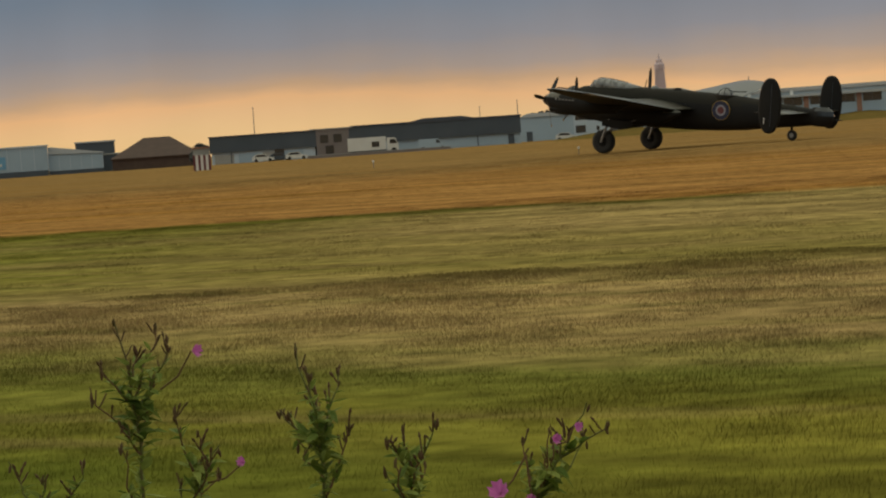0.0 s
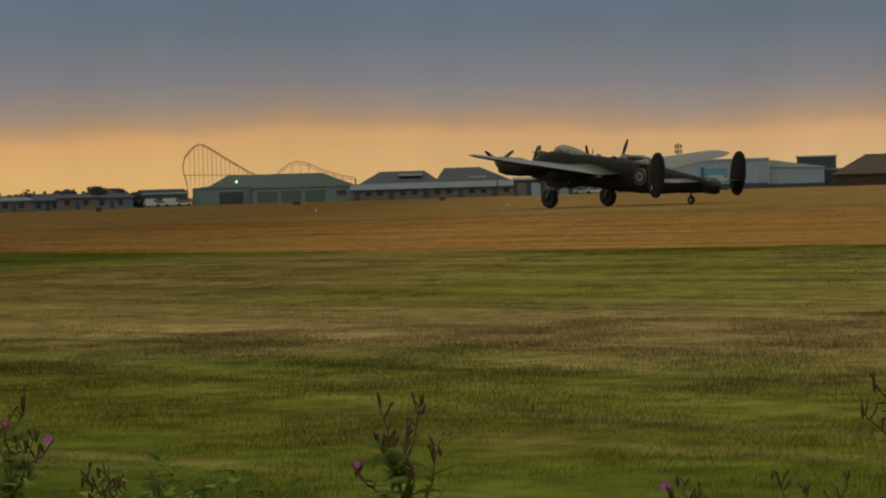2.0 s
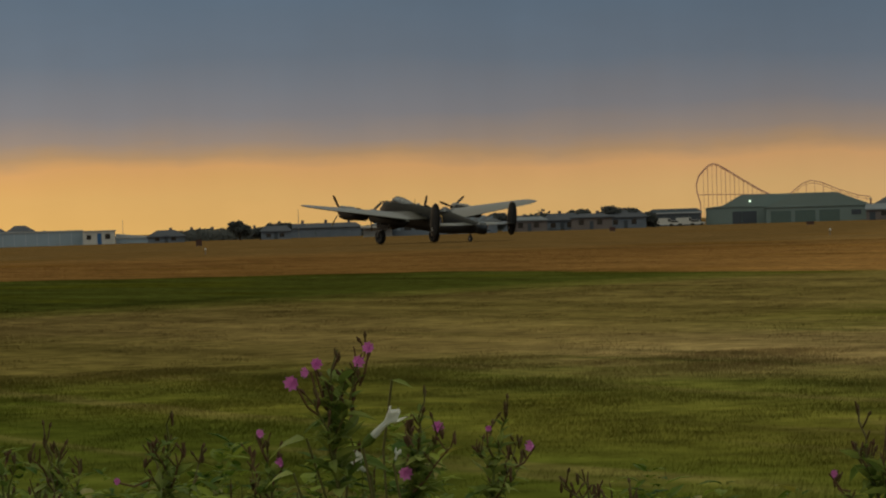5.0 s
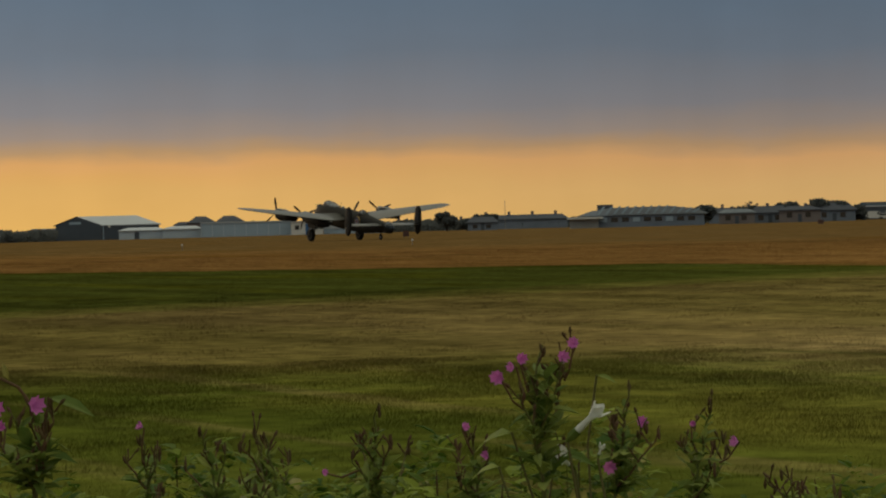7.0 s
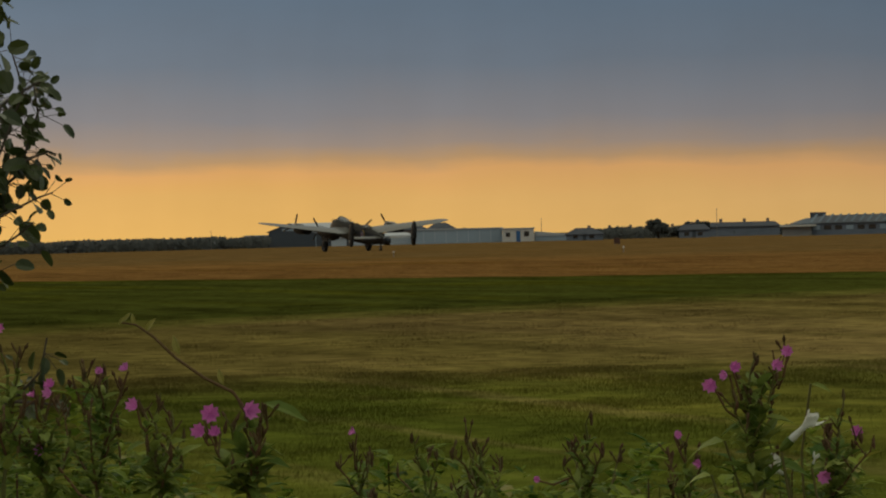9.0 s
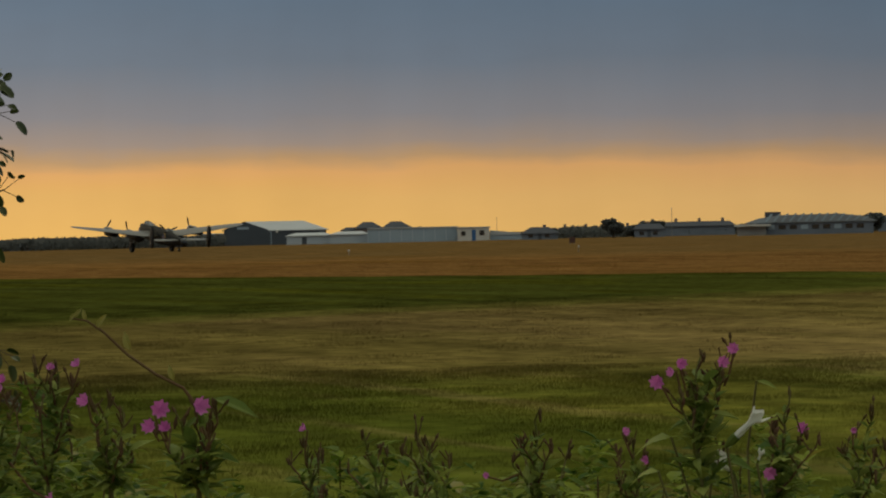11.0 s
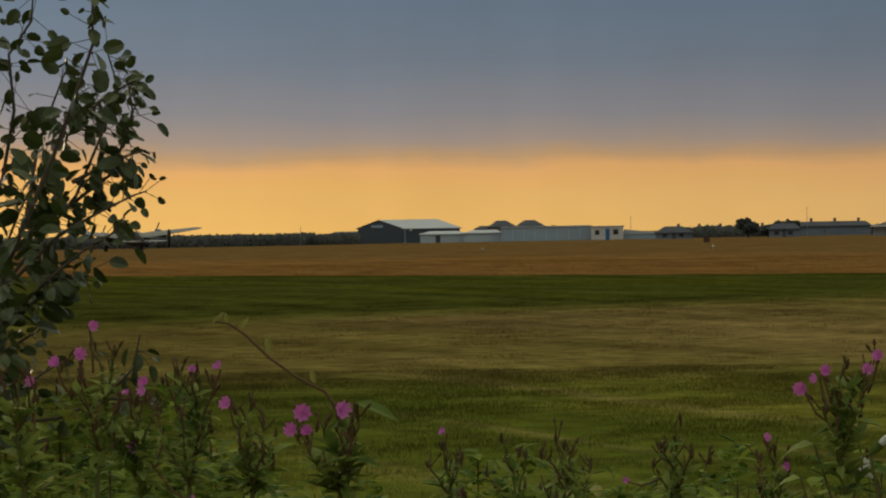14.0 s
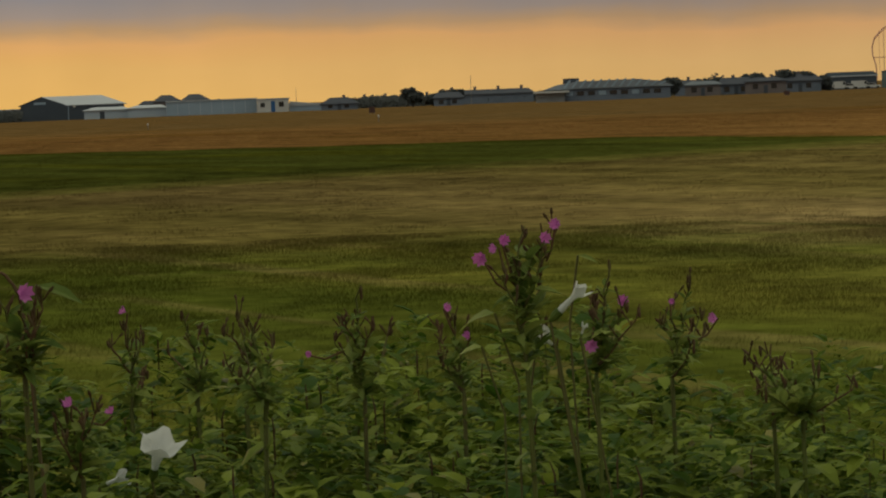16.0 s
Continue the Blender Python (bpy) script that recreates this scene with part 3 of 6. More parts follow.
def build_control():
    d = 520
    az0, az1 = 3.22, 5.25
    az = (az0 + az1) / 2
    ob = thing("control_building", facing(az, d), "white two-storey control building with a flat overhanging roof", "building")
    X = lambda a: d * math.tan(radians(a - az))
    h = el_z(az, d, 0.64)
    part("wall", box(X(az0), X(az1), 0, 14, -0.5, h - 0.4), CLAD2, ob)
    part("roof", box(X(az0) - 1.2, X(az1) + 0.8, -1.2, 15, h - 0.4, h), ROOFPALE, ob)
    windows(ob, [(X(4.38), 3.9), (X(4.38), 1.25)], 5.2, 1.1)
    windows(ob, [(X(3.36), 3.6), (X(3.36), 1.2)], 1.9, 1.4)
    windows(ob, [(X(3.72), 4.2), (X(3.72), 1.5)], 0.55, 0.8)
    part("plant_room", box(X(4.28), X(4.95), 3, 9, h, h + 1.3), RUST, ob, "red-brown rooftop plant room")
    part("plant_room_roof", box(X(4.25), X(4.97), 2.9, 9.1, h + 1.3, h + 1.5), ROOFDARK, ob)
    # low grass bank before the building
    bank = bmesh.new()
    rows = []
    for k in range(41):
        x = -26 + k * 2.6
        hh = (1.45 + 0.18 * math.sin(k * 0.9) + 0.1 * math.sin(k * 2.3)) * min(1, k / 5) * min(1, (40 - k) / 5)
        rows.append([bank.verts.new((x, y, z)) for y, z in ((-16, -0.3), (-9, 0.35 * hh), (-5, 0.8 * hh), (-2.5, hh), (-1.4, -0.3))])
    for p, q in zip(rows, rows[1:]):
        for i in range(4):
            bank.faces.new([p[i], q[i], q[i + 1], p[i + 1]])
    mound = thing("grass_bank", facing(5.6, d - 2), "low rough grass bank before the control building", "bank")
    part("slope", bank, BANKGRASS, mound, smooth=True)
    # lower wing to the east
    ob2 = thing("passenger_wing", facing(7.4, d - 3), "low pavilion with a pale roof and glazed bays", "building")
    h2 = el_z(6, d, 0.42)
    w = d * math.tan(radians(2.2))
    part("wall", box(-w, w, 0, 12, -0.5, h2 - 0.4), CLAD, ob2)
    part("roof", prism([(-w - 1.5, h2 - 0.4), (w + 1, h2 - 0.4), (w + 1, h2 + 0.1), (-w - 1.5, h2 - 0.15)], -1, 13), ROOFPALE, ob2)
    for k in range(8):
        x = -w + 3.2 + k * 4.9
        part("pillar", box(x - 2.3, x - 1.4, -0.15, 0.1, -0.5, h2 - 0.4), RUST if k % 2 else BRICK, ob2)
        part("window", box(x - 1.1, x + 2.3, -0.06, 0.1, h2 - 2.0, h2 - 0.55), GLASS, ob2)
        part("glazing_bar", box(x + 0.55, x + 0.65, -0.1, -0.06, h2 - 2.0, h2 - 0.55), DARKCLAD, ob2)
    for k in range(6):
        part("rooflight", box(-w + 3 + k * 4, -w + 3.6 + k * 4, 3, 5, h2, h2 + 0.8), WHITE, ob2)
    ob3 = thing("pale_roofed_shed", facing(2.75, 600), "pale metal roofed shed behind a low link", "building")
    h3 = el_z(2.7, 600, 0.42)
    part("wall", box(-7, 5, 0, 15, -0.5, h3 - 0.8), CLAD, ob3)
    part("roof", prism([(-7.3, h3 - 0.8), (5.3, h3 - 0.8), (3.5, h3), (-5, h3)], -0.3, 15.3), ROOFPALE, ob3)
    part("door", box(-5.5, -4.2, -0.08, 0.05, -0.3, 2.1), DARKCLAD, ob3)
    part("lean_to", box(5, 8, 1, 9, -0.5, h3 - 2.6), BRICK, ob3)
    # wide pale hall further right
    ob4 = thing("far_hall", facing(8.0, 760), "long far hall with a pale roof", "building")
    h4 = el_z(8, 760, 0.58)
    part("wall", box(-36, 40, 0, 20, -0.5, h4 - 1), CLAD, ob4)
    part("roof", prism([(-36.5, h4 - 1), (40.5, h4 - 1), (39, h4), (-35, h4)], -0.3, 20), ROOFPALE, ob4)


build_control()


# seaside tower, far behind
def build_tower():
    d = 3900
    az = 5.065
    ob = thing("seaside_tower", facing(az, d), "tall tapering steel lattice tower in the haze", "tower")
    ob.location.z = 0.0023 * 1000 * math.sin(radians(az)) - 0.5
    H = CH + d * math.tan(radians(1.46)) - ob.location.z
    # pale lattice colour with the far haze painted in
    TW = material("hazy_lattice_steel", (0.50, 0.40, 0.43), (0.44, 0.35, 0.38), rough=0.7)
    wid = lambda z: 11.5 - 7 * (z / H) ** 0.6 if z < H * 0.83 else 4
    ks = [k / 14 for k in range(15)]
    for sx in (-1, 1):
        for sy in (-1, 1):
            pts = [(sx * wid(k * H * 0.8), sy * wid(k * H * 0.8), k * H * 0.8) for k in ks]
            part("leg", tube(pts, 1.5, 5), TW, ob)
    bm = bmesh.new()
    for a, b in zip(ks, ks[1:]):
        za, zb = a * H * 0.8, b * H * 0.8
        wa, wb = wid(za), wid(zb)
        for s in (-1, 1):
            tube([(-wa, s * wa, za), (wb, s * wb, zb)], 0.7, 4, bm)
            tube([(wa, s * wa, za), (-wb, s * wb, zb)], 0.7, 4, bm)
            tube([(s * wa, -wa, za), (s * wb, wb, zb)], 0.7, 4, bm)
            tube([(-wa, s * wa, za), (wa, s * wa, za)], 0.7, 4, bm)
    part("bracing", bm, TW, ob)
    w8 = wid(H * 0.8)
    part("lift_shaft", loft([[(sx * q, sy * q, z) for sx, sy in ((-1, -1), (1, -1), (1, 1), (-1, 1))] for q, z in ((wid(k * H * 0.8) * 1.04, k * H * 0.8) for k in ks)]), TW, ob)
    ring = lambda r, z: [(r * math.cos(k * math.tau / 8), r * math.sin(k * math.tau / 8), z) for k in range(8)]
    part("gallery", loft([ring(4.5, H * 0.78), ring(7.5, H * 0.8), ring(7.5, H * 0.86), ring(5, H * 0.885), ring(4.6, H * 0.92), ring(2.2, H * 0.945)]), TW, ob, "enclosed viewing gallery")
    part("flagpole", tube([(0, 0, H * 0.94), (0, 0, H)], [1.6, 0.5], 5), TW, ob)


build_tower()


# ---- the four-engined bomber: x forward, y to port, origin on the ground between the main wheels ----
TILT = Matrix.Rotation(-radians(7.6), 4, "Y")


def S(s, y, z):
    """From distance behind the nose and height over the datum to the bomber's space, sitting tail down."""
    return TILT @ Vector((5.6 - s, y, z + 3.4))


def oval(s, hw, zb, zt, n=20, power=2.6):
    zc, hh = (zb + zt) / 2, (zt - zb) / 2
    out = []
    for k in range(n):
        a = k * math.tau / n
        c, q = math.cos(a), math.sin(a)
        out.append(S(s, math.copysign(abs(c) ** (2 / power), c) * hw, zc + math.copysign(abs(q) ** (2 / power), q) * hh))
    return out


def aerofoil(le, chord, y, z, thick, n=9):
    up, lo = [], []
    for k in range(n):
        u = (1 - math.cos(math.pi * k / (n - 1))) / 2
        t = 5 * thick * (0.2969 * math.sqrt(u) - 0.126 * u - 0.3516 * u * u + 0.2843 * u ** 3 - 0.1036 * u ** 4)
        up.append(S(le + u * chord, y, z + t * chord * 1.15))
        lo.append(S(le + u * chord, y, z - t * chord * 0.85))
    return up + lo[-2:0:-1]


def two_tone(ob, level):
    """Upper faces take the second material."""
    me = ob.data
    for p in me.polygons:
        if (p.normal.z > 0.3 and p.center.z > level) or p.center.z > level + 0.75:
            p.material_index = 1


def build_bomber():
    ob = thing("bomber_aircraft", Matrix.Identity(4), "dark camouflaged four-engined wartime bomber with twin tail fins", "aircraft")
    both = [NIGHT, CAMO]
    fus = part("fuselage", loft([oval(*r) for r in (
        (0.02, 0.2, -0.45, -0.05), (0.12, 0.42, -0.65, 0.1), (0.4, 0.62, -0.95, 0.36), (1.0, 0.77, -1.15, 0.7), (1.9, 0.85, -1.27, 1.02), (3.2, 0.87, -1.44, 1.14), (6.2, 0.87, -1.56, 1.2),
        (10, 0.87, -1.54, 1.18), (12.5, 0.85, -1.44, 1.13), (14.5, 0.79, -1.28, 1.02), (16.5, 0.68, -0.98, 0.8), (18.3, 0.58, -0.78, 0.64), (19.6, 0.5, -0.6, 0.54), (20.1, 0.47, -0.56, 0.5))]),
        [NIGHT, FUSCAMO], ob, smooth=True)
    for p in fus.data.polygons:
        c = p.center
        lvl = 3.4 + 0.12 * (c.x) + 0.35
        if c.z > lvl:
            p.material_index = 1
    CAN = material("canopy_perspex", (0.05, 0.055, 0.06), (0.30, 0.31, 0.31), rough=0.1, scale=2.6)
    FRAMEPAINT = material("grey_frame_paint", (0.22, 0.22, 0.2), (0.14, 0.14, 0.13), rough=0.5)
    can = part("canopy", loft([oval(s, w, 0.7, t, 14, 2.3) for s, w, t in (
        (2.35, 0.34, 1.12), (2.7, 0.5, 1.48), (3.1, 0.56, 1.66), (4.0, 0.56, 1.62), (5.2, 0.5, 1.45), (6.3, 0.36, 1.22))]), CAN, ob, "long perspex cockpit canopy", smooth=True)
    for s, w, t in ((2.7, 0.51, 1.49), (3.1, 0.57, 1.67), (3.65, 0.572, 1.65), (4.1, 0.565, 1.62), (4.6, 0.54, 1.55), (5.15, 0.515, 1.46)):
        rr = [oval(s + e, w + q, 0.7, t + q, 14, 2.3) for e, q in ((-0.022, 0.0), (-0.02, 0.018), (0.02, 0.018), (0.022, 0.0))]
        part("canopy_frame", loft(rr), FRAMEPAINT, can)
    for y in (-0.3, 0, 0.3):
        part("canopy_frame", tube([S(2.6, y, 1.3 - abs(y) * 0.5), S(3.2, y, 1.68 - abs(y) * 0.35), S(4.1, y, 1.63 - abs(y) * 0.35), S(5.2, y, 1.46 - abs(y) * 0.35)], 0.025, 5), FRAMEPAINT, can)

    def dome(name, s, z, r, h, label, mat=CAN, y=0.0, flat=1.0, frames=4):
        rings = []
        for k in range(6):
            a = k / 6 * math.pi / 2
            rings.append([S(s + flat * r * math.cos(a) * math.cos(j * math.tau / 14), y + r * math.cos(a) * math.sin(j * math.tau / 14), z + h * math.sin(a)) for j in range(14)])
        rings.append([S(s + 0.05 * math.cos(j * math.tau / 14), y + 0.05 * math.sin(j * math.tau / 14), z + h) for j in range(14)])
        d = part(name, loft(rings), mat, ob, label, smooth=True)
        for q in range(frames):
            a = q * math.pi / frames + 0.3
            arc = [S(s + flat * (r + 0.012) * math.cos(u) * math.cos(a), y + (r + 0.012) * math.cos(u) * math.sin(a), z + (h + 0.012) * math.sin(u)) for u in [i * math.pi / 8 for i in range(9)]]
            part("turret_frame", tube(arc, 0.03, 4), NIGHT, d)
        return d

    ft = dome("nose_turret", 0.95, 0.42, 0.55, 0.5, "perspex nose turret", mat=GLASS, frames=3)
    for y in (-0.18, 0.18):
        part("gun", tube([S(0.6, y, 0.72), S(-0.35, y, 0.74)], 0.03, 6), NIGHT, ft)
    mu = dome("dorsal_turret", 12.9, 0.98, 0.54, 0.54, "perspex dorsal turret", frames=3)
    part("turret_ring", loft([[S(12.9 + 0.86 * math.cos(j * math.tau / 18), 0.74 * math.sin(j * math.tau / 18), z) for j in range(18)] for z in (0.8, 1.06)]), FUSCAMO, ob)
    for y in (-0.15, 0.15):
        part("gun", tube([S(13.2, y, 1.3), S(14.4, y, 1.36)], 0.03, 6), NIGHT, mu)
    rt = part("tail_turret", loft([[S(20.05 + q * math.cos(j * math.tau / 16), w * math.sin(j * math.tau / 16), z) for j in range(16)]
                                  for z, q, w in ((-0.62, 0.5, 0.38), (-0.5, 0.85, 0.47), (0.05, 0.98, 0.52), (0.4, 0.88, 0.48), (0.66, 0.5, 0.3))]), NIGHT, ob, "tail gun turret", smooth=True)
    part("perspex", loft([[S(20.12 + q * math.cos(j * math.tau / 16), w * math.sin(j * math.tau / 16), z) for j in range(16)]
                          for z, q, w in ((0.1, 0.95, 0.52), (0.42, 0.86, 0.48), (0.69, 0.48, 0.3))]), GLASS, rt)
    for y in (-0.28, -0.14, 0.14, 0.28):
        part("gun", tube([S(20.8, y, -0.1), S(21.6, y, -0.13)], 0.025, 5), NIGHT, rt)

    # wings
    DI = math.tan(radians(7))
    wz = lambda y: -0.02 + max(0, y - 3.6) * DI
    for side, nm in ((1, "port"), (-1, "starboard")):
        secs = [(6.0, 4.95, 0.6, 0.18), (6.0, 4.9, 3.6, 0.18), (6.05, 4.75, 5.2, 0.17), (6.35, 3.95, 9.0, 0.15), (6.75, 2.95, 13.3, 0.12), (6.9, 2.5, 14.5, 0.11), (7.2, 1.8, 15.2, 0.09), (7.7, 0.9, 15.52, 0.06)]
        w = part("wing", loft([aerofoil(le, ch, y * side, wz(y), th) for le, ch, y, th in secs]), both, ob, "camouflaged wing", smooth=True)
        for p in w.data.polygons:
            if p.normal.z > 0.05:
                p.material_index = 1
        # aileron gap and flap line
        part("aileron", loft([aerofoil(le, c2, y * side, wz(y) + 0.0, 0.14, 5) for le, c2, y in ((9.2, 1.02, 9.2), (8.85, 0.92, 13.9))]), CAMO, w)
        for y0, inner in ((3.62, True), (7.6, False)):
            y, zc = y0 * side, wz(y0) - 0.1
            end = 11.3 if inner else 9.6
            rad = [(3.2, 0.44, 0.44), (3.4, 0.52, 0.56), (4.2, 0.57, 0.7), (5.6, 0.6, 0.8), (6.6, 0.58, 0.78 if inner else 0.66), (8.4, 0.55, 0.78 if inner else 0.5), (end - 1.2, 0.42, 0.5 if inner else 0.3), (end, 0.12, 0.1)]
            rings = []
            for s, hw, hh in rad:
                zz = zc - (0.22 if s > 3.5 else 0.1) - (0.16 if inner and s > 5.5 else 0) + (0.3 if s >= end - 0.01 else 0)
                rings.append([S(s, y + hw * math.cos(k * math.tau / 14), zz + hh * math.sin(k * math.tau / 14)) for k in range(14)])
            na = part("engine_nacelle", loft(rings), both, ob, smooth=True)
            for p in na.data.polygons:
                if p.normal.z > 0.55:
                    p.material_index = 1
            part("chin_radiator", loft([[S(s, y + w2 * math.cos(k * math.tau / 10), zc - 0.66 + h2 * math.sin(k * math.tau / 10)) for k in range(10)]
                                        for s, w2, h2 in ((3.5, 0.40, 0.30), (4.2, 0.47, 0.40), (5.2, 0.45, 0.36), (6.1, 0.22, 0.14))]), NIGHT, na)
            for k in range(6):
                for sd in (-1, 1):
                    part("exhaust_stub", tube([S(4.0 + k * 0.26, y + sd * 0.5, zc + 0.02), S(4.12 + k * 0.26, y + sd * 0.62, zc + 0.03)], 0.055, 6), STEEL, na)
            hub = new("propeller")
            hub.parent = ob
            hub.matrix_basis = Matrix.Translation(S(3.12, y, zc - 0.1)) @ TILT
            hub["label"] = "three-bladed black propeller"
            PROPS.append((hub, y0 * side))
            sp = [(0.4, 0.02), (0.36, 0.13), (0.2, 0.28), (0.0, 0.38), (-0.12, 0.41)]
            part("spinner", loft([[(x, r * math.cos(k * math.tau / 14), r * math.sin(k * math.tau / 14)) for k in range(14)] for x, r in sp]), NIGHT, hub, smooth=True)
            for k in range(3):
                bl = []
                for r, c, tw, th in ((0.25, 0.08, 60, 0.08), (0.6, 0.12, 48, 0.05), (1.1, 0.145, 34, 0.035), (1.6, 0.13, 25, 0.025), (1.9, 0.09, 21, 0.02), (1.98, 0.04, 20, 0.015)):
                    q = radians(tw)
                    bl.append([(math.sin(q) * u * c + math.cos(q) * v * th, math.cos(q) * u * c - math.sin(q) * v * th, r)
                               for u, v in ((-1, 0), (-0.4, 0.5), (0.4, 0.4), (1, 0), (0.4, -0.2), (-0.4, -0.3))])
                b = rotate_bm(loft(bl), Matrix.Rotation(k * math.tau / 3, 4, "X"))
                part("blade", b, BLADE, hub)
                tip = rotate_bm(loft([[(0.035 * math.cos(j * 1.05), 0.085 * math.sin(j * 1.05), r) for j in range(6)] for r in (1.86, 1.96)]), Matrix.Rotation(k * math.tau / 3, 4, "X"))
                part("blade_tip", tip, YELLOW, hub, "yellow blade tip")
        # main undercarriage
        y = 3.62 * side
        wh = new("main_wheel")
        wh.parent = ob
        wh.location = (0, y, 0.84)
        WHEELS.append((wh, 0.84, (0, y, 0.84)))
        prof = [(-0.2, 0.3), (-0.27, 0.5), (-0.29, 0.68), (-0.22, 0.8), (-0.1, 0.84), (0.1, 0.84), (0.22, 0.8), (0.29, 0.68), (0.27, 0.5), (0.2, 0.3)]
        ring = lambda t, r, n=28: [(r * math.cos(k * math.tau / n), t, r * math.sin(k * math.tau / n)) for k in range(n)]
        part("tyre", loft([ring(t, r) for t, r in prof]), RUBBER, wh, "black rubber tyre", smooth=True)
        part("wheel_disc", loft([ring(t, r, 16) for t, r in ((-0.24, 0.12), (-0.215, 0.34), (0.215, 0.34), (0.24, 0.12))]), NIGHT, wh)
        for dy in (-0.42, 0.42):
            top = S(6.1, y + dy * 0.9, -0.8)
            part("undercarriage_leg", tube([top, (0.0, y + dy, 0.84)], [0.1, 0.075], 8), STEEL, ob)
            part("radius_rod", tube([S(8.2, y + dy, -0.85), (-0.2, y + dy, 1.45)], 0.05, 6), STEEL, ob)
            part("undercarriage_door", loft([[S(s, y + dy * 1.45 + q, z) for q in (-0.02, 0.02) for z in ((zt, -1.0) if q < 0 else (-1.0, zt))] for s, zt in ((5.6, -1.45), (7.0, -1.6), (8.0, -1.35))]), NIGHT, ob)
        part("axle", tube([(0, y - 0.45, 0.84), (0, y + 0.45, 0.84)], 0.07, 8), STEEL, ob)
        part("cross_brace", tube([S(6.1, y - 0.42, -1.2), (0.0, y + 0.42, 1.6)], 0.035, 5), STEEL, ob)
        # tail
        tp = part("tailplane", loft([aerofoil(le, ch, yy * side, 0.25, 0.1, 7) for le, ch, yy in ((17.1, 2.35, 0.3), (17.25, 2.1, 2.6), (17.4, 1.85, 5.05))]), both, ob, smooth=True)
        for p in tp.data.polygons:
            if p.normal.z > 0.05:
                p.material_index = 1
        out = []
        for k in range(28):
            a = k * math.tau / 28
            c, q = math.cos(a), math.sin(a)
            hw = 0.80 if c < 0 else 0.86
            out.append((18.55 + math.copysign(abs(c) ** 0.82, c) * hw, 0.8 + math.copysign(abs(q) ** 0.93, q) * 1.86))
        rings = []
        for t, k in ((-0.13, 0.8), (-0.11, 0.93), (0.0, 1.0), (0.11, 0.93), (0.13, 0.8)):
            rings.append([S(18.55 + (s - 18.55) * k, 5.05 * side + t, 0.8 + (z - 0.8) * (0.5 + 0.5 * k)) for s, z in out])
        fin = part("fin", loft(rings), NIGHT, ob, "black oval tail fin", smooth=True)
        for sy in (-1, 1):
            part("rudder_hinge", tube([S(18.7, 5.05 * side + sy * 0.132, -0.6), S(18.7, 5.05 * side + sy * 0.132, 2.2)], 0.015, 4), DARKCLAD, fin)
            part("mark", rotate_bm(box(-0.03, 0.03, -0.01, 0.01, -0.2, 0.2), Matrix.Translation(S(18.25, 5.05 * side + sy * 0.14, -0.2)) @ TILT), WHITE, fin)
    # roundels on both flanks
    for side in (-1, 1):
        ro = None
        for r, d, m in ((0.68, 0.875, YELLOW), (0.65, 0.883, BLUE), (0.38, 0.89, ROUNDELWHITE), (0.25, 0.897, RED)):
            bm = loft([[S(13.0 + r * math.cos(k * math.tau / 28), side * t, 0.02 + r * math.sin(k * math.tau / 28)) for k in range(28)] for t in (0.55, d)])
            p = part("roundel" if ro is None else "roundel_ring", bm, m, ro or ob, "yellow-edged blue, white and red roundel" if ro is None else "")
            ro = ro or p
    # tail wheel, aerials
    part("tail_wheel_leg", tube([S(18.0, 0, -0.6), (-12.55, 0, 0.38)], [0.1, 0.06], 8), NIGHT, ob)
    tw = new("tail_wheel")
    tw.parent = ob
    tw.location = (-12.6, 0, 0.36)
    WHEELS.append((tw, 0.36, (-12.6, 0, 0.36)))
    ring = lambda t, r, n=18: [(r * math.cos(k * math.tau / n), t, r * math.sin(k * math.tau / n)) for k in range(n)]
    part("tyre", loft([ring(t, r) for t, r in ((-0.1, 0.15), (-0.13, 0.28), (-0.06, 0.36), (0.06, 0.36), (0.13, 0.28), (0.1, 0.15))]), RUBBER, tw, smooth=True)
    part("wheel_disc", loft([ring(t, r, 12) for t, r in ((-0.11, 0.16), (0.11, 0.16))]), STEEL, tw)
    part("aerial_mast", tube([S(6.6, 0, 1.0), S(6.75, 0, 1.75)], [0.05, 0.025], 5), NIGHT, ob)
    part("astrodome", loft([[S(7.4 + r * math.cos(k * math.tau / 12), r * math.sin(k * math.tau / 12), z) for k in range(12)] for z, r in ((1.0, 0.3), (1.2, 0.27), (1.33, 0.16), (1.36, 0.03))]), CAN, ob)
    part("loop_aerial_fairing", loft([[S(9.2 + r * 1.5 * math.cos(k * math.tau / 12), r * math.sin(k * math.tau / 12), z) for k in range(12)] for z, r in ((0.95, 0.25), (1.2, 0.26), (1.32, 0.12))]), NIGHT, ob)
    return ob


ROUNDELWHITE = material("roundel_white", (0.26, 0.25, 0.29), (0.22, 0.21, 0.25))
PROPS, WHEELS = [], []
bomber = build_bomber()


def bomber_place(t):
    t2 = min(t, 16.0)
    x = -0.00532 * t2 ** 3 + 0.37738 * t2 ** 2 - 31.79582 * t2 + 14.679
    y = 0.00768 * t2 ** 3 - 0.34572 * t2 ** 2 + 18.44761 * t2 + 193.563
    return x, y


BOMBER_ROWS = []
for _k in range(33):
    _t = _k * 0.5
    _x, _y = bomber_place(_t)
    _psi = -58.0 - 2.4 * min(_t, 14) / 14
    BOMBER_ROWS.append((_t, pose(_x, _y, ground_z(_x, _y), 0, 0.1, 90 - _psi)))


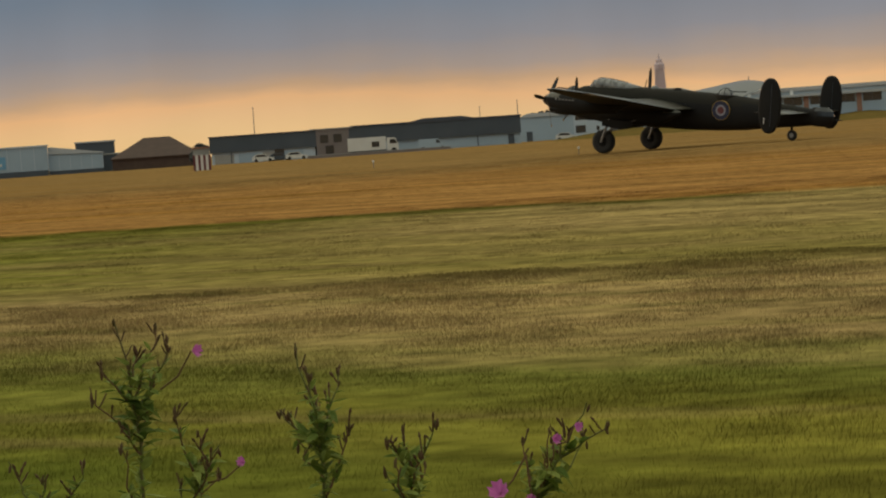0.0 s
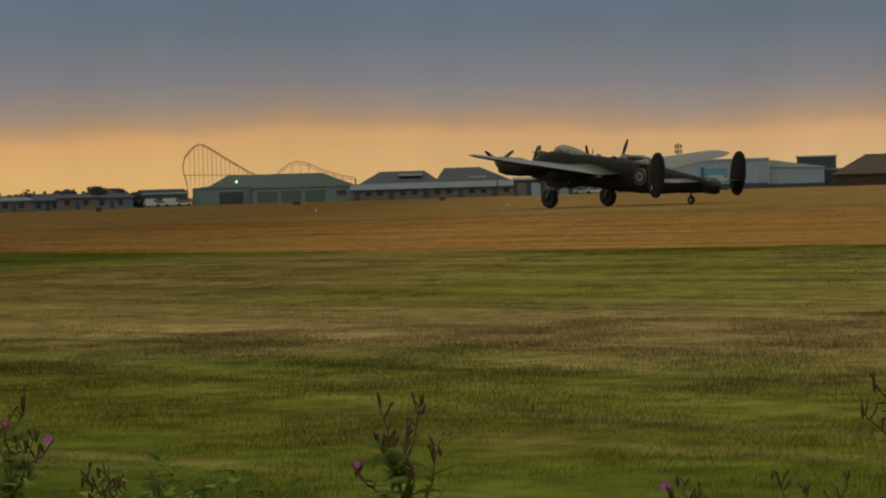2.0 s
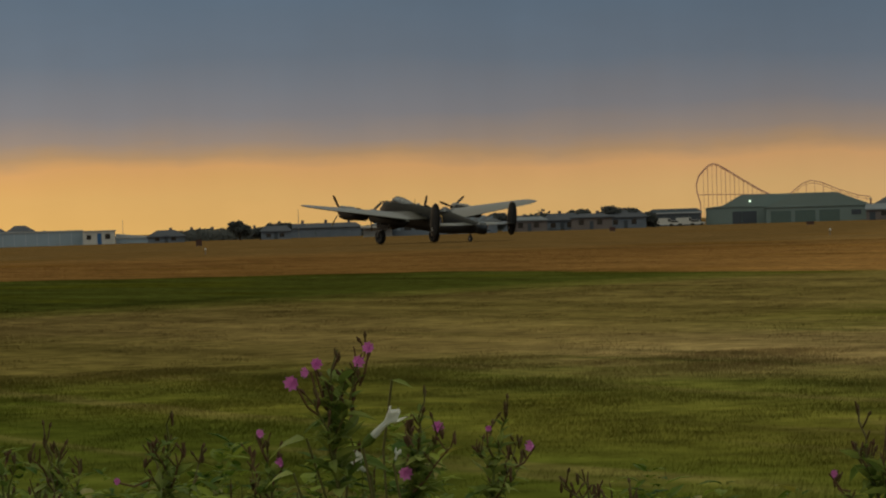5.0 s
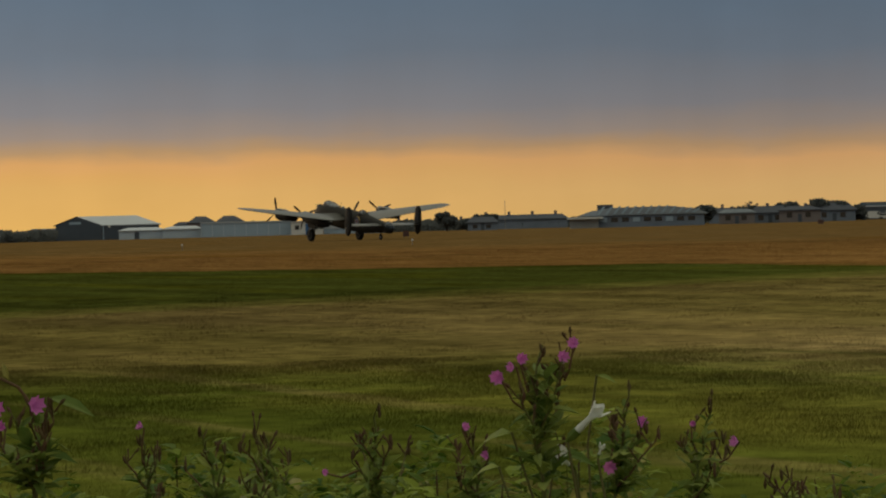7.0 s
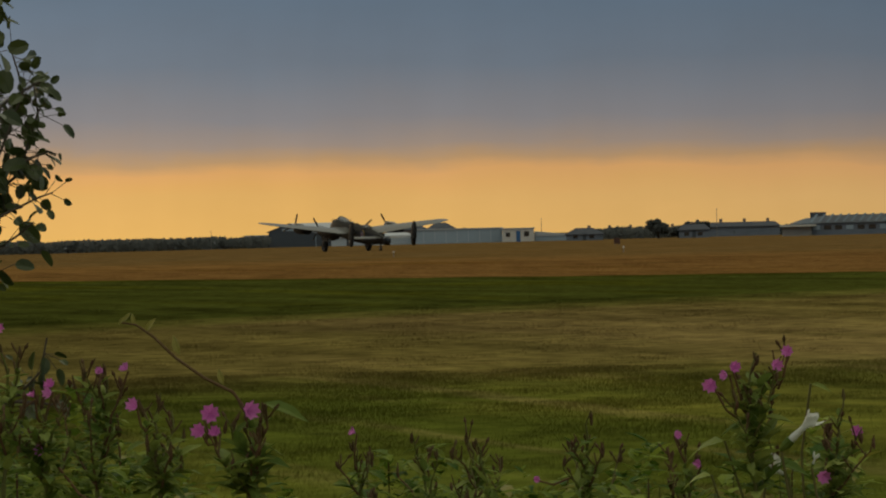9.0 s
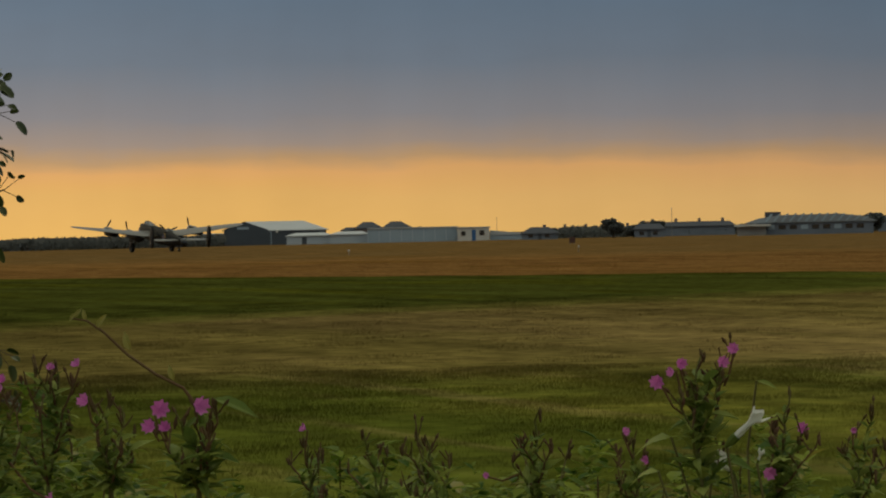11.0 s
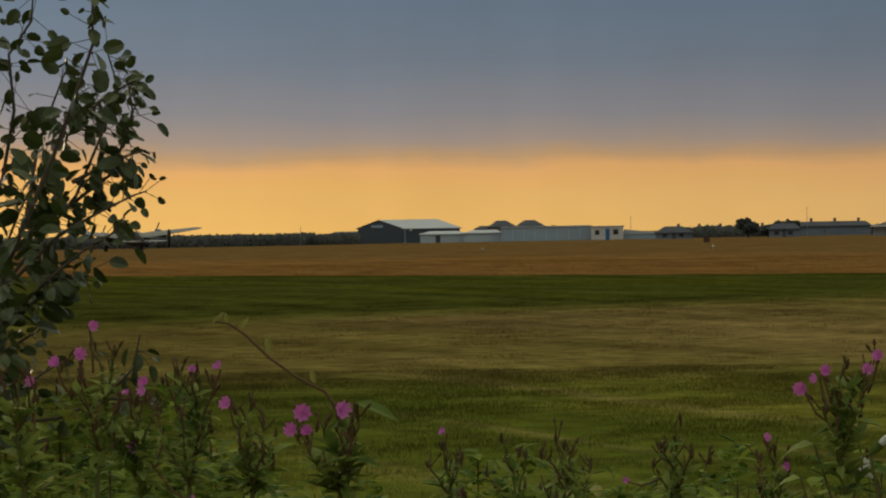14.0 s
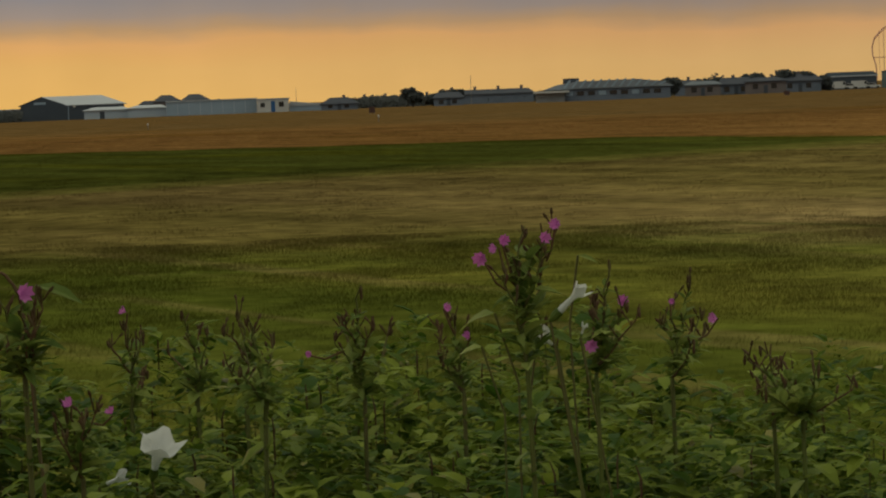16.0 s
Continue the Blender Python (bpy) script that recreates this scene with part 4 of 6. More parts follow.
# ---- the rest of the skyline ----
GREYROOF = material("blue_grey_sheet_roof", (0.17, 0.19, 0.21), (0.13, 0.15, 0.17), rough=0.8, scale=0.2, fine=3, spec=0.15)
# wall colour with the blue haze of distance mixed into it
HAZEWALL = material("haze_blue_render", (0.17, 0.205, 0.26), (0.12, 0.15, 0.195), rough=0.8, scale=0.4, fine=5)
def hipped(name, label, az0, az1, d, eave, top, flat0, flat1, depth, wall_mat, roof_mat, category="building"):
    """Hip-roofed hall: flat0, flat1 bearings of the ridge's ends."""
    az = (az0 + az1) / 2
    ob = thing(name, facing(az, d), label, category)
    X = lambda a: d * math.tan(radians(a - az))
    he, ht = el_z(az, d, eave), el_z(az, d, top)
    part("wall", box(X(az0), X(az1), 0, depth, -0.6, he), wall_mat, ob)
    o = 0.4
    rings = [[(X(az0) - o, -o, he - 0.15), (X(az1) + o, -o, he - 0.15), (X(az1) + o, depth + o, he - 0.15), (X(az0) - o, depth + o, he - 0.15)],
             [(X(az0) - o, -o, he + 0.1), (X(az1) + o, -o, he + 0.1), (X(az1) + o, depth + o, he + 0.1), (X(az0) - o, depth + o, he + 0.1)],
             [(X(flat0), depth * 0.42, ht), (X(flat1), depth * 0.42, ht), (X(flat1), depth * 0.58, ht), (X(flat0), depth * 0.58, ht)]]
    part("roof", loft(rings), roof_mat, ob)
    return ob, X, he, ht


def build_north_sheds():
    ob, X, he, ht = hipped("old_hangar", "old hangar with a dark hipped roof and pale rooflights", -16.3, -14.55, 700, 0.12, 0.41, -15.84, -14.9, 26, BRICK, ROOFDARK, "hangar")
    part("rooflight", box(X(-15.45), X(-14.95), 4.2, 7.2, he + 2.2, he + 2.9), ROOFPALE, ob)
    ob, X, he, ht = hipped("old_hangar", "old hangar with a dark hipped roof", -14.68, -13.05, 702, 0.12, 0.45, -14.5, -13.75, 26, BRICK, ROOFDARK, "hangar")
    part("rooflight", box(X(-14.0), X(-13.6), 3, 5, he + 1.0, he + 1.7), ROOFPALE, ob)
    # low workshops in front
    d = 680
    az0, az1 = -16.45, -13.0
    az = (az0 + az1) / 2
    ob = thing("low_workshops", facing(az, d), "long low brick workshops with a pale lean-to roof", "building")
    X = lambda a: d * math.tan(radians(a - az))
    h0, h1 = el_z(az, d, 0.02), el_z(az, d, 0.14)
    part("wall", box(X(az0), X(az1), 0, 10, -0.6, h0), BRICK, ob)
    part("roof", loft([[(x, y, z) for y, z in ((-0.5, h0), (10, h1), (10, h1 + 0.2), (-0.5, h0 + 0.2))] for x in (X(az0) - 0.3, X(az1) + 0.3)]), GREYROOF, ob)
    for k in range(14):
        x = X(az0) + 1.5 + k * 2.85
        part("window" if k % 3 else "door", box(x - 0.7, x + 0.7, -0.07, 0.1, 1.0 if k % 3 else -0.3, 2.0), GLASS if k % 3 else DARKCLAD, ob)
    # flat-roofed store and the brown hall beside the sign hangar
    ob, w, h = hall("flat_store", "flat-roofed grey store with a pale roof edge", -13.05, -10.95, 652, 0.2, 16, DARKCLAD, ROOFPALE, "building")
    for k in range(7):
        x = -w + 2 + k * 3.3
        part("door", box(x - 1.1, x + 1.1, -0.08, 0.1, -0.3, h - 1.4), CLAD if k % 2 else BRICK, ob)
    part("cornice", box(-w - 0.3, w + 0.3, -0.45, -0.25, h - 0.6, h - 0.05), WHITE, ob)
    ob, w, h = hall("white_roofed_store", "low store with a white roof edge", -11.9, -11.0, 640, 0.12, 8, DARKCLAD, WHITE, "building")
    hipped("brown_roofed_hall", "hall with a brown hipped roof", -11.05, -9.96, 662, 0.12, 0.37, -10.68, -9.8, 18, BRICK, ROOFDARK)
    # cupola
    ob = thing("cupola", facing(-11.81, 700), "small slate cupola with a finial", "cupola")
    hz = el_z(-11.81, 700, 0.2)
    part("drum", box(-4, 4, -3, 3, 0, hz), BRICK, ob)
    rr = lambda r, z: [(r * math.cos(k * math.tau / 10), r * math.sin(k * math.tau / 10), z) for k in range(10)]
    part("cap", loft([rr(4.6, hz), rr(3.4, hz + 1.1), rr(1.6, hz + 2.0), rr(0.5, hz + 2.4)]), ROOFDARK, ob)
    part("finial", tube([(0, 0, hz + 2.3), (0, 0, hz + 3.4)], [0.35, 0.15], 6), ROOFDARK, ob)
    # parked cars and a white tank by the store
    for az, m in ((-11.35, WHITE), (-11.1, WHITE), (-11.62, CLAD)):
        car(az, 625, m)
    ob = thing("green_container", facing(-10.47, 630), "pale green container beside a hall", "container")
    part("body", box(-0.8, 0.8, 0, 2.4, -0.1, 2.3), material("pale_green_paint", (0.25, 0.36, 0.33)), ob)
    part("door", box(0.9, 3.3, 0.2, 2.4, -0.1, 1.9), CLAD, ob)


def car(az, d, paint, van=False):
    L, h = (5.2, 2.1) if van else (4.2, 1.45)
    ob = thing("parked_van" if van else "parked_car", facing(az, d), "parked white van on the apron" if van else "parked pale car on the apron", "van" if van else "car", "parked vehicles")
    if van:
        prof = [(-L / 2, 0.35), (L / 2, 0.35), (L / 2, 1.1), (L / 2 - 0.9, 1.25), (L / 2 - 1.5, h), (-L / 2, h)]
    else:
        prof = [(-L / 2, 0.3), (L / 2, 0.3), (L / 2, 0.75), (L / 2 - 1.0, 0.9), (L / 2 - 1.7, h), (-L / 2 + 0.9, h), (-L / 2 + 0.1, 0.95)]
    part("body", prism(prof, 0, 1.75), paint, ob)
    if van:
        part("window", prism([(L / 2 - 1.9, 1.25), (L / 2 - 1.05, 1.25), (L / 2 - 1.5, h - 0.2), (L / 2 - 1.9, h - 0.2)], -0.02, 1.77), GLASS, ob)
    else:
        part("window", prism([(-L / 2 + 0.5, 0.95), (L / 2 - 1.25, 0.95), (L / 2 - 1.8, h - 0.1), (-L / 2 + 1.0, h - 0.1)], -0.02, 1.77), GLASS, ob)
    for x in (-L / 2 + 0.8, L / 2 - 0.8):
        for y in (0.0, 1.6):
            part("wheel", loft([[(x + 0.33 * math.cos(k * math.tau / 12), y + t, 0.33 + 0.33 * math.sin(k * math.tau / 12)) for k in range(12)] for t in (-0.03, 0.18)]), RUBBER, ob)


def build_lorry():
    d = 505
    ob = thing("box_lorry", facing(-1.0, d), "white box lorry parked before the workshops", "lorry")
    X = lambda a: d * math.tan(radians(a + 1.0))
    part("cargo_box", box(X(-1.52), X(-0.72), 0, 2.5, 0.75, 3.15), WHITE, ob, "white cargo box")
    part("cab", prism([(X(-0.70), 0.5), (X(-0.46), 0.5), (X(-0.46), 1.7), (X(-0.52), 2.8), (X(-0.70), 2.9)], 0.1, 2.4), WHITE, ob)
    part("cab_window", prism([(X(-0.64), 1.75), (X(-0.475), 1.75), (X(-0.53), 2.55), (X(-0.64), 2.55)], 0.06, 2.44), GLASS, ob)
    part("side_vent", box(X(-1.02), X(-0.86), -0.05, 0.05, 1.3, 2.3), GLASS, ob)
    part("chassis", box(X(-1.5), X(-0.5), 0.4, 2.1, 0.45, 0.75), DARKCLAD, ob)
    for a in (-1.38, -1.25, -0.56):
        part("wheel", loft([[(X(a) + 0.5 * math.cos(k * math.tau / 14), t, 0.5 + 0.5 * math.sin(k * math.tau / 14)) for k in range(14)] for t in (0.05, 2.4)]), RUBBER, ob)
    car(-2.95, 515, DARKCLAD)
    car(-2.6, 512, WHITE)
    car(-3.3, 513, WHITE)
    car(0.25, 515, CLAD, van=True)
    car(3.05, 517.2, WHITE)
    car(4.75, 517.2, CLAD)
    ob = thing("low_wall", facing(-0.3, 498), "low dark bank wall before the workshops", "wall")
    part("coping", box(-18, 8, 0, 0.4, 0.45, 0.55), CONCRETE, ob)
    part("base", box(-18, 8, 0.03, 0.37, -0.5, 0.45), BRICK, ob)


def build_markers():
    # striped marker board
    d = 330
    az = -4.565
    ob = thing("marker_board", facing(az, d), "red and white vertically striped marker board", "marker")
    w, h = half(d, -4.75, -4.38), el_z(az, d, 0.03)
    for k in range(7):
        x = -w + 2 * w * k / 7
        part("board", box(x, x + 2 * w / 7, 0, 0.12, 0.15, h), RED if k % 2 == 0 else WHITE, ob)
    for x in (-w * 0.7, w * 0.7):
        part("leg", box(x - 0.05, x + 0.05, 0.12, 0.2, -0.3, h - 0.2), STEEL, ob)
    # runway marker boxes
    MB = material("dark_marker_red", (0.06, 0.025, 0.02), (0.08, 0.035, 0.025))
    for az, d, w, h in ((-30.33, 385, 0.42, 1.05), (-21.7, 440, 0.45, 0.85), (-17.6, 450, 0.6, 0.7), (-14.55, 450, 0.5, 0.7)):
        ob = thing("runway_marker", facing(az, d), "dark red runway distance marker box", "marker", "runway markers")
        part("box", box(-w, w, 0, 0.3, 0.2, h), MB, ob)
        for x in (-w * 0.7, w * 0.7):
            part("leg", box(x - 0.04, x + 0.04, 0.1, 0.18, -0.2, 0.2), STEEL, ob)
    # small white runway-edge lights
    for az, d in ((-13.2, 215), (-1.0, 212), (-30.2, 240), (-17.2, 230), (3.3, 200), (-35.0, 260)):
        ob = thing("runway_light", facing(az, d), "small white runway edge light in the grass", "lamp", "runway edge lights")
        part("stem", tube([(0, 0, 0), (0, 0, 0.42)], 0.03, 6), STEEL, ob)
        part("lens", tube([(0, 0, 0.4), (0, 0, 0.5), (0, 0, 0.56)], [0.08, 0.09, 0.04], 8), WHITE, ob)


def mast(name, label, az, d, top, r=0.12, antennas=False, mat=None):
    ob = thing(name, facing(az, d), label, "mast")
    h = el_z(az, d, top)
    part("pole", tube([(0, 0, -0.3), (0, 0, h)], [r, r * 0.6], 6), mat or STEEL, ob)
    if antennas:
        for z in (h - 0.9, h - 2.2):
            for a in range(3):
                x, y = 0.75 * math.cos(a * 2.1 + 0.5), 0.75 * math.sin(a * 2.1 + 0.5)
                part("antenna", box(x - 0.22, x + 0.22, y - 0.12, y + 0.12, z - 0.5, z + 0.5), mat or STEEL, ob)
                part("bracket", tube([(0, 0, z), (x, y, z)], 0.06, 4), STEEL, ob)
    else:
        part("cap", tube([(0, 0, h), (0, 0, h + 0.25)], [r * 1.2, r * 0.4], 6), STEEL, ob)


def build_green_hangars():
    d = 720
    az = -18.1
    X = lambda a: d * math.tan(radians(a - az))
    Z = lambda a, e: el_z(a, d, e)
    ob = thing("green_hangar", facing(az, d), "grey-green clad hangar with a mansard roof", "hangar")
    part("wall", prism([(X(-19.75), -0.6), (X(-16.9), -0.6), (X(-16.9), Z(-17, 0.16)), (X(-19.75), Z(-19.7, 0.16))], 0, 34), GREENCLAD, ob)
    part("roof", prism([(X(-19.78), Z(-19.7, 0.16)), (X(-19.4), Z(-19.4, 0.2)), (X(-19.0), Z(-19, 0.42)), (X(-17.95), Z(-18, 0.42)), (X(-17.6), Z(-17.6, 0.2)), (X(-17.3), Z(-17.3, 0.16))], -0.3, 34), GREENCLAD, ob)
    part("door", box(X(-19.2), X(-18.7), -0.1, 0.1, -0.3, 3.2), DARKCLAD, ob, "dark open doorway")
    posts_row(ob, "cladding_joint", GREENCLAD, [X(-19.7 + k * 0.35) for k in range(9)], -0.04, 0, Z(-18, 0.15), 0.1)
    fl = new("floodlight", mesh_from(tube([(0, -0.2, 0), (0, -0.5, 0)], [0.2, 0.3], 10), "floodlight", material("floodlight_glow", (0.8, 1.0, 0.75), emit=1.6)))
    fl.parent = ob
    fl.location = (X(-18.83), -0.1, Z(-18.8, 0.28))
    ob = thing("green_hangar", facing(-17.2, d - 8), "grey-green clad hangar with a mansard roof", "hangar")
    X2 = lambda a: (d - 8) * math.tan(radians(a + 17.2))
    Y = lambda a, e: el_z(a, d - 8, e)
    part("wall", box(X2(-18.5), X2(-16.35), 0, 30, -0.6, Y(-17, 0.13)), GREENCLAD, ob)
    part("roof", prism([(X2(-18.55), Y(-18, 0.13)), (X2(-17.9), Y(-18, 0.42)), (X2(-17.05), Y(-17, 0.42)), (X2(-16.3), Y(-16.4, 0.13))], -0.3, 30), GREENCLAD, ob)
    for a in (-18.2, -17.7, -17.2):
        part("door", box(X2(a) - 2.6, X2(a) + 2.6, -0.08, 0.1, -0.3, Y(-17, 0.1) - 0.5), material("green_door", (0.11, 0.165, 0.155)), ob)
    part("vent", box(X2(-16.75), X2(-16.55), -0.1, 0.1, 1.5, 2.8), DARKCLAD, ob)
    ob, w, h = hall("dark_roofed_shed", "low shed with a dark blue-grey roof", -20.95, -19.85, 715, 0.1, 18, DARKCLAD, ROOFPALE, "building")
    part("roof_slope", prism([(-w - 0.3, h), (w + 0.3, h), (w - 1, h + 0.9), (-w + 1.2, h + 0.9)], 1, 17), material("blue_grey_roof", (0.10, 0.13, 0.16)), ob)
    for k in range(4):
        car(-20.6 + 0.22 * k, 700, WHITE, van=k % 2 == 0)


def build_coaster():
    d = 2900
    az = -18.4
    ob = thing("roller_coaster", facing(az, d), "tall red-brown steel roller coaster in the haze", "roller coaster")
    # the steel is painted paler than it is, to stand for haze
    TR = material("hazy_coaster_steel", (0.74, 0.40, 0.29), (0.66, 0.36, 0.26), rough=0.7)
    X = lambda a: d * math.tan(radians(a - az))
    Z = lambda e: CH + d * math.tan(radians(e)) - spot(az, d).z

    def track(pts, name="track", r=1.0):
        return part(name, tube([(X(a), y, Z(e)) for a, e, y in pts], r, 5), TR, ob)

    lift = [(-19.84, 0.0, 0), (-19.86, 0.3, 0), (-19.92, 0.5, 0), (-19.93, 0.66, 0), (-19.88, 0.84, 0), (-19.75, 0.99, 0), (-19.66, 1.06, 0), (-19.56, 1.09, 0), (-19.47, 1.06, 0), (-19.3, 0.96, 0), (-19.0, 0.76, 0), (-18.6, 0.51, 0), (-18.2, 0.3, 0), (-17.9, 0.18, 0)]
    track(lift, r=0.7)
    track([(a, e - 0.03, y + 4) for a, e, y in lift], "rail", 0.35)
    hump = [(-18.1, 0.32, 0), (-17.9, 0.5, 0), (-17.72, 0.63, 0), (-17.55, 0.675, 0), (-17.35, 0.63, 0), (-17.0, 0.47, 0), (-16.6, 0.34, 0), (-16.35, 0.3, 0)]
    track(hump, r=0.5)
    track([(a, e - 0.05, y + 4) for a, e, y in hump], "rail", 0.3)
    for pts, n in ((lift, 22), (hump, 10)):
        a0, a1 = pts[2][0] if pts is lift else pts[0][0], pts[-1][0]
        for k in range(n):
            a = a0 + (a1 - a0) * (k + 0.5) / n
            e = max(np.interp(a, [p[0] for p in pts[5:]], [p[1] for p in pts[5:]]) if pts is lift and a > pts[5][0] else np.interp(a, [p[0] for p in pts], [p[1] for p in pts]), 0.1)
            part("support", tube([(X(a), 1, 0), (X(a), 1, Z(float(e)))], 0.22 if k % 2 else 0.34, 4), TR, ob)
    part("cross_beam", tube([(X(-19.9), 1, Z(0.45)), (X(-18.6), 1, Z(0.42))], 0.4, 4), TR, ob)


def build_west():
    # airport terminal
    d = 625
    az0, az1 = -26.92, -24.0
    az = (az0 + az1) / 2
    ob = thing("terminal_building", facing(az, d), "pale terminal building with ribbed roof and a small tower", "building")
    X = lambda a: d * math.tan(radians(a - az))
    Z = lambda e: el_z(az, d, e)
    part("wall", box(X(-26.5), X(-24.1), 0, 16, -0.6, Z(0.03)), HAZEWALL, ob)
    # the roof's pale blue-grey has haze put into its colour
    part("roof", prism([(X(-26.75), Z(0.03)), (X(-24.0), Z(0.03)), (X(-24.3), Z(0.14)), (X(-24.8), Z(0.2)), (X(-26.0), Z(0.19)), (X(-26.45), Z(0.13))], -0.5, 16), material("haze_grey_roof", (0.27, 0.31, 0.35), (0.2, 0.23, 0.27), scale=0.4, fine=3), ob)
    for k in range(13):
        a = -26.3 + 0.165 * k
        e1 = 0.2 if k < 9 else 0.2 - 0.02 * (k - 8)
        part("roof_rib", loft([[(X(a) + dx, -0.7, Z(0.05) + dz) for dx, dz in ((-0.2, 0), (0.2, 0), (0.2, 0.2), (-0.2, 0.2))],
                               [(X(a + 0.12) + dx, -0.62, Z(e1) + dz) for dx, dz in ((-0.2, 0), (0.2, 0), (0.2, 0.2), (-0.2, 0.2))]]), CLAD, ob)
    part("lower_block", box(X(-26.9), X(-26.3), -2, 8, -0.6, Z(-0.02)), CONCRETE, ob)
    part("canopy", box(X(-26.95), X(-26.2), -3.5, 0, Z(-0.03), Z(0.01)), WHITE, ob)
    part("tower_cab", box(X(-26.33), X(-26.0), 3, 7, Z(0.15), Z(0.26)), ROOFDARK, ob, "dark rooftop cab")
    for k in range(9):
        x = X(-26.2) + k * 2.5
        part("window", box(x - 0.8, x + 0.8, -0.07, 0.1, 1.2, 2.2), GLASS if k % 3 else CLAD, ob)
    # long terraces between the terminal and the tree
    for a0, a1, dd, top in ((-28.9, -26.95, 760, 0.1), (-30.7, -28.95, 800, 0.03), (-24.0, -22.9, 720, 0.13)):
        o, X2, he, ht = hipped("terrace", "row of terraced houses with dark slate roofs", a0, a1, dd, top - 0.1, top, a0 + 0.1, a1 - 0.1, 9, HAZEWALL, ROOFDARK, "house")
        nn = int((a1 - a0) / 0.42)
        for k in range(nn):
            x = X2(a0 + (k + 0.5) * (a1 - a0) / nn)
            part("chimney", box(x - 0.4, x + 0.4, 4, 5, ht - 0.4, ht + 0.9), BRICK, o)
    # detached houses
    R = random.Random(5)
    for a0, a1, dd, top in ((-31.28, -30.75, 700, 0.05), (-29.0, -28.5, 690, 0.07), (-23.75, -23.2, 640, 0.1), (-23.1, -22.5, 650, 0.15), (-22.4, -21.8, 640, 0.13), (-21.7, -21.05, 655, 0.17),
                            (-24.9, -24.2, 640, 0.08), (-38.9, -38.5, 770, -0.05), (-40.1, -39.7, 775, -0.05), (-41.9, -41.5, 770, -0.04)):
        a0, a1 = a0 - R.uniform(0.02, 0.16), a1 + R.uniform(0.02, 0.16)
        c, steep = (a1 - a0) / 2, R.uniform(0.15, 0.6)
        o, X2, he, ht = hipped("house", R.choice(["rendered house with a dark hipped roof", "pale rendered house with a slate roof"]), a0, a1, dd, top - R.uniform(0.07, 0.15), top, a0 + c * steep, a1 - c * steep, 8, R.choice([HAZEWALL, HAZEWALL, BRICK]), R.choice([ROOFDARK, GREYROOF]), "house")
        for u in (0.25, 0.7):
            part("window", box(X2(a0 + (a1 - a0) * u) - 0.6, X2(a0 + (a1 - a0) * u) + 0.6, -0.06, 0.1, max(he - 1.7, 0.5), max(he - 0.5, 1.4)), GLASS, o)
        part("door", box(X2(a0 + c) - 0.45, X2(a0 + c) + 0.45, -0.05, 0.1, -0.2, 1.9), DARKCLAD, o)
        cx = R.uniform(-1.5, 1.5)
        part("chimney", box(cx - 0.4, cx + 0.4, 3.5, 4.3, ht - 0.5, ht + 0.6), BRICK, o)
    # pale sheds with the white cabin
    o, w, h = hall("pale_long_shed", "long pale blue-grey clad shed", -34.6, -32.73, 760, 0.105, 14, CLAD, ROOFPALE, "hangar")
    posts_row(o, "cladding_joint", CLAD2, [-w + 2 * w * k / 8 for k in range(9)], -0.03, 0, h - 0.5, 0.1)
    o, w, h = hall("white_cabin", "white clad cabin with a blue-framed door", -32.72, -32.06, 752, 0.085, 8, WHITE, ROOFPALE, "building")
    part("door", box(-0.5, 0.6, -0.1, 0.1, 0, h - 0.8), SIGNBLUE, o)
    part("window", box(1.6, 3.0, -0.1, 0.1, 1.4, 2.8), GLASS, o)
    part("window", box(-3.4, -2.2, -0.1, 0.1, 1.4, 2.6), GLASS, o)
    o, w, h = hall("sloped_roof_shed", "low shed with a sloping pale roof", -32.05, -31.3, 755, -0.07, 8, CLAD, ROOFPALE, "building")
    part("roof_slope", prism([(-w, h), (w, h), (-w, h + 1.0)], 0, 8), ROOFPALE, o)
    o, X2, he, ht = hipped("white_bungalow", "low white shed with a pale hipped roof", -36.3, -35.35, 772, -0.03, 0.035, -36.1, -35.5, 9, CLAD2, ROOFPALE)
    part("door", box(X2(-35.98), X2(-35.88), -0.08, 0.1, -0.3, 2.0), DARKCLAD, o)
    o, X2, he, ht = hipped("white_bungalow", "low white shed with a pale hipped roof", -35.4, -34.6, 768, -0.02, 0.045, -35.2, -34.7, 9, CLAD2, ROOFPALE)
    # large hangar with a gable front
    d = 800
    az = -36.5
    ob = thing("gable_hangar", facing(az, d), "large dark hangar with a pale ridged roof", "hangar")
    X = lambda a: d * math.tan(radians(a - az))
    Z = lambda e: el_z(az, d, e)
    wall = [(X(-37.6), -0.6), (X(-36.66), -0.6), (X(-36.66), Z(0.11)), (X(-37.15), Z(0.285)), (X(-37.6), Z(0.12))]
    part("gable_wall", prism(wall, 0, 0.5), DARKCLAD, ob)
    part("side_wall", box(X(-36.66), X(-35.47), 0.1, 24, -0.6, Z(0.11)), DARKCLAD, ob)
    bm = loft([[(X(-36.68), -0.3, Z(0.105)), (X(-35.42), -0.3, Z(0.1)), (X(-35.42), -0.3, Z(0.085)), (X(-36.68), -0.3, Z(0.09))],
               [(X(-37.17), 11, Z(0.295)), (X(-35.93), 11, Z(0.295)), (X(-35.93), 11, Z(0.28)), (X(-37.17), 11, Z(0.28))]])
    part("roof", bm, ROOFPALE, ob, "pale metal roof slope")
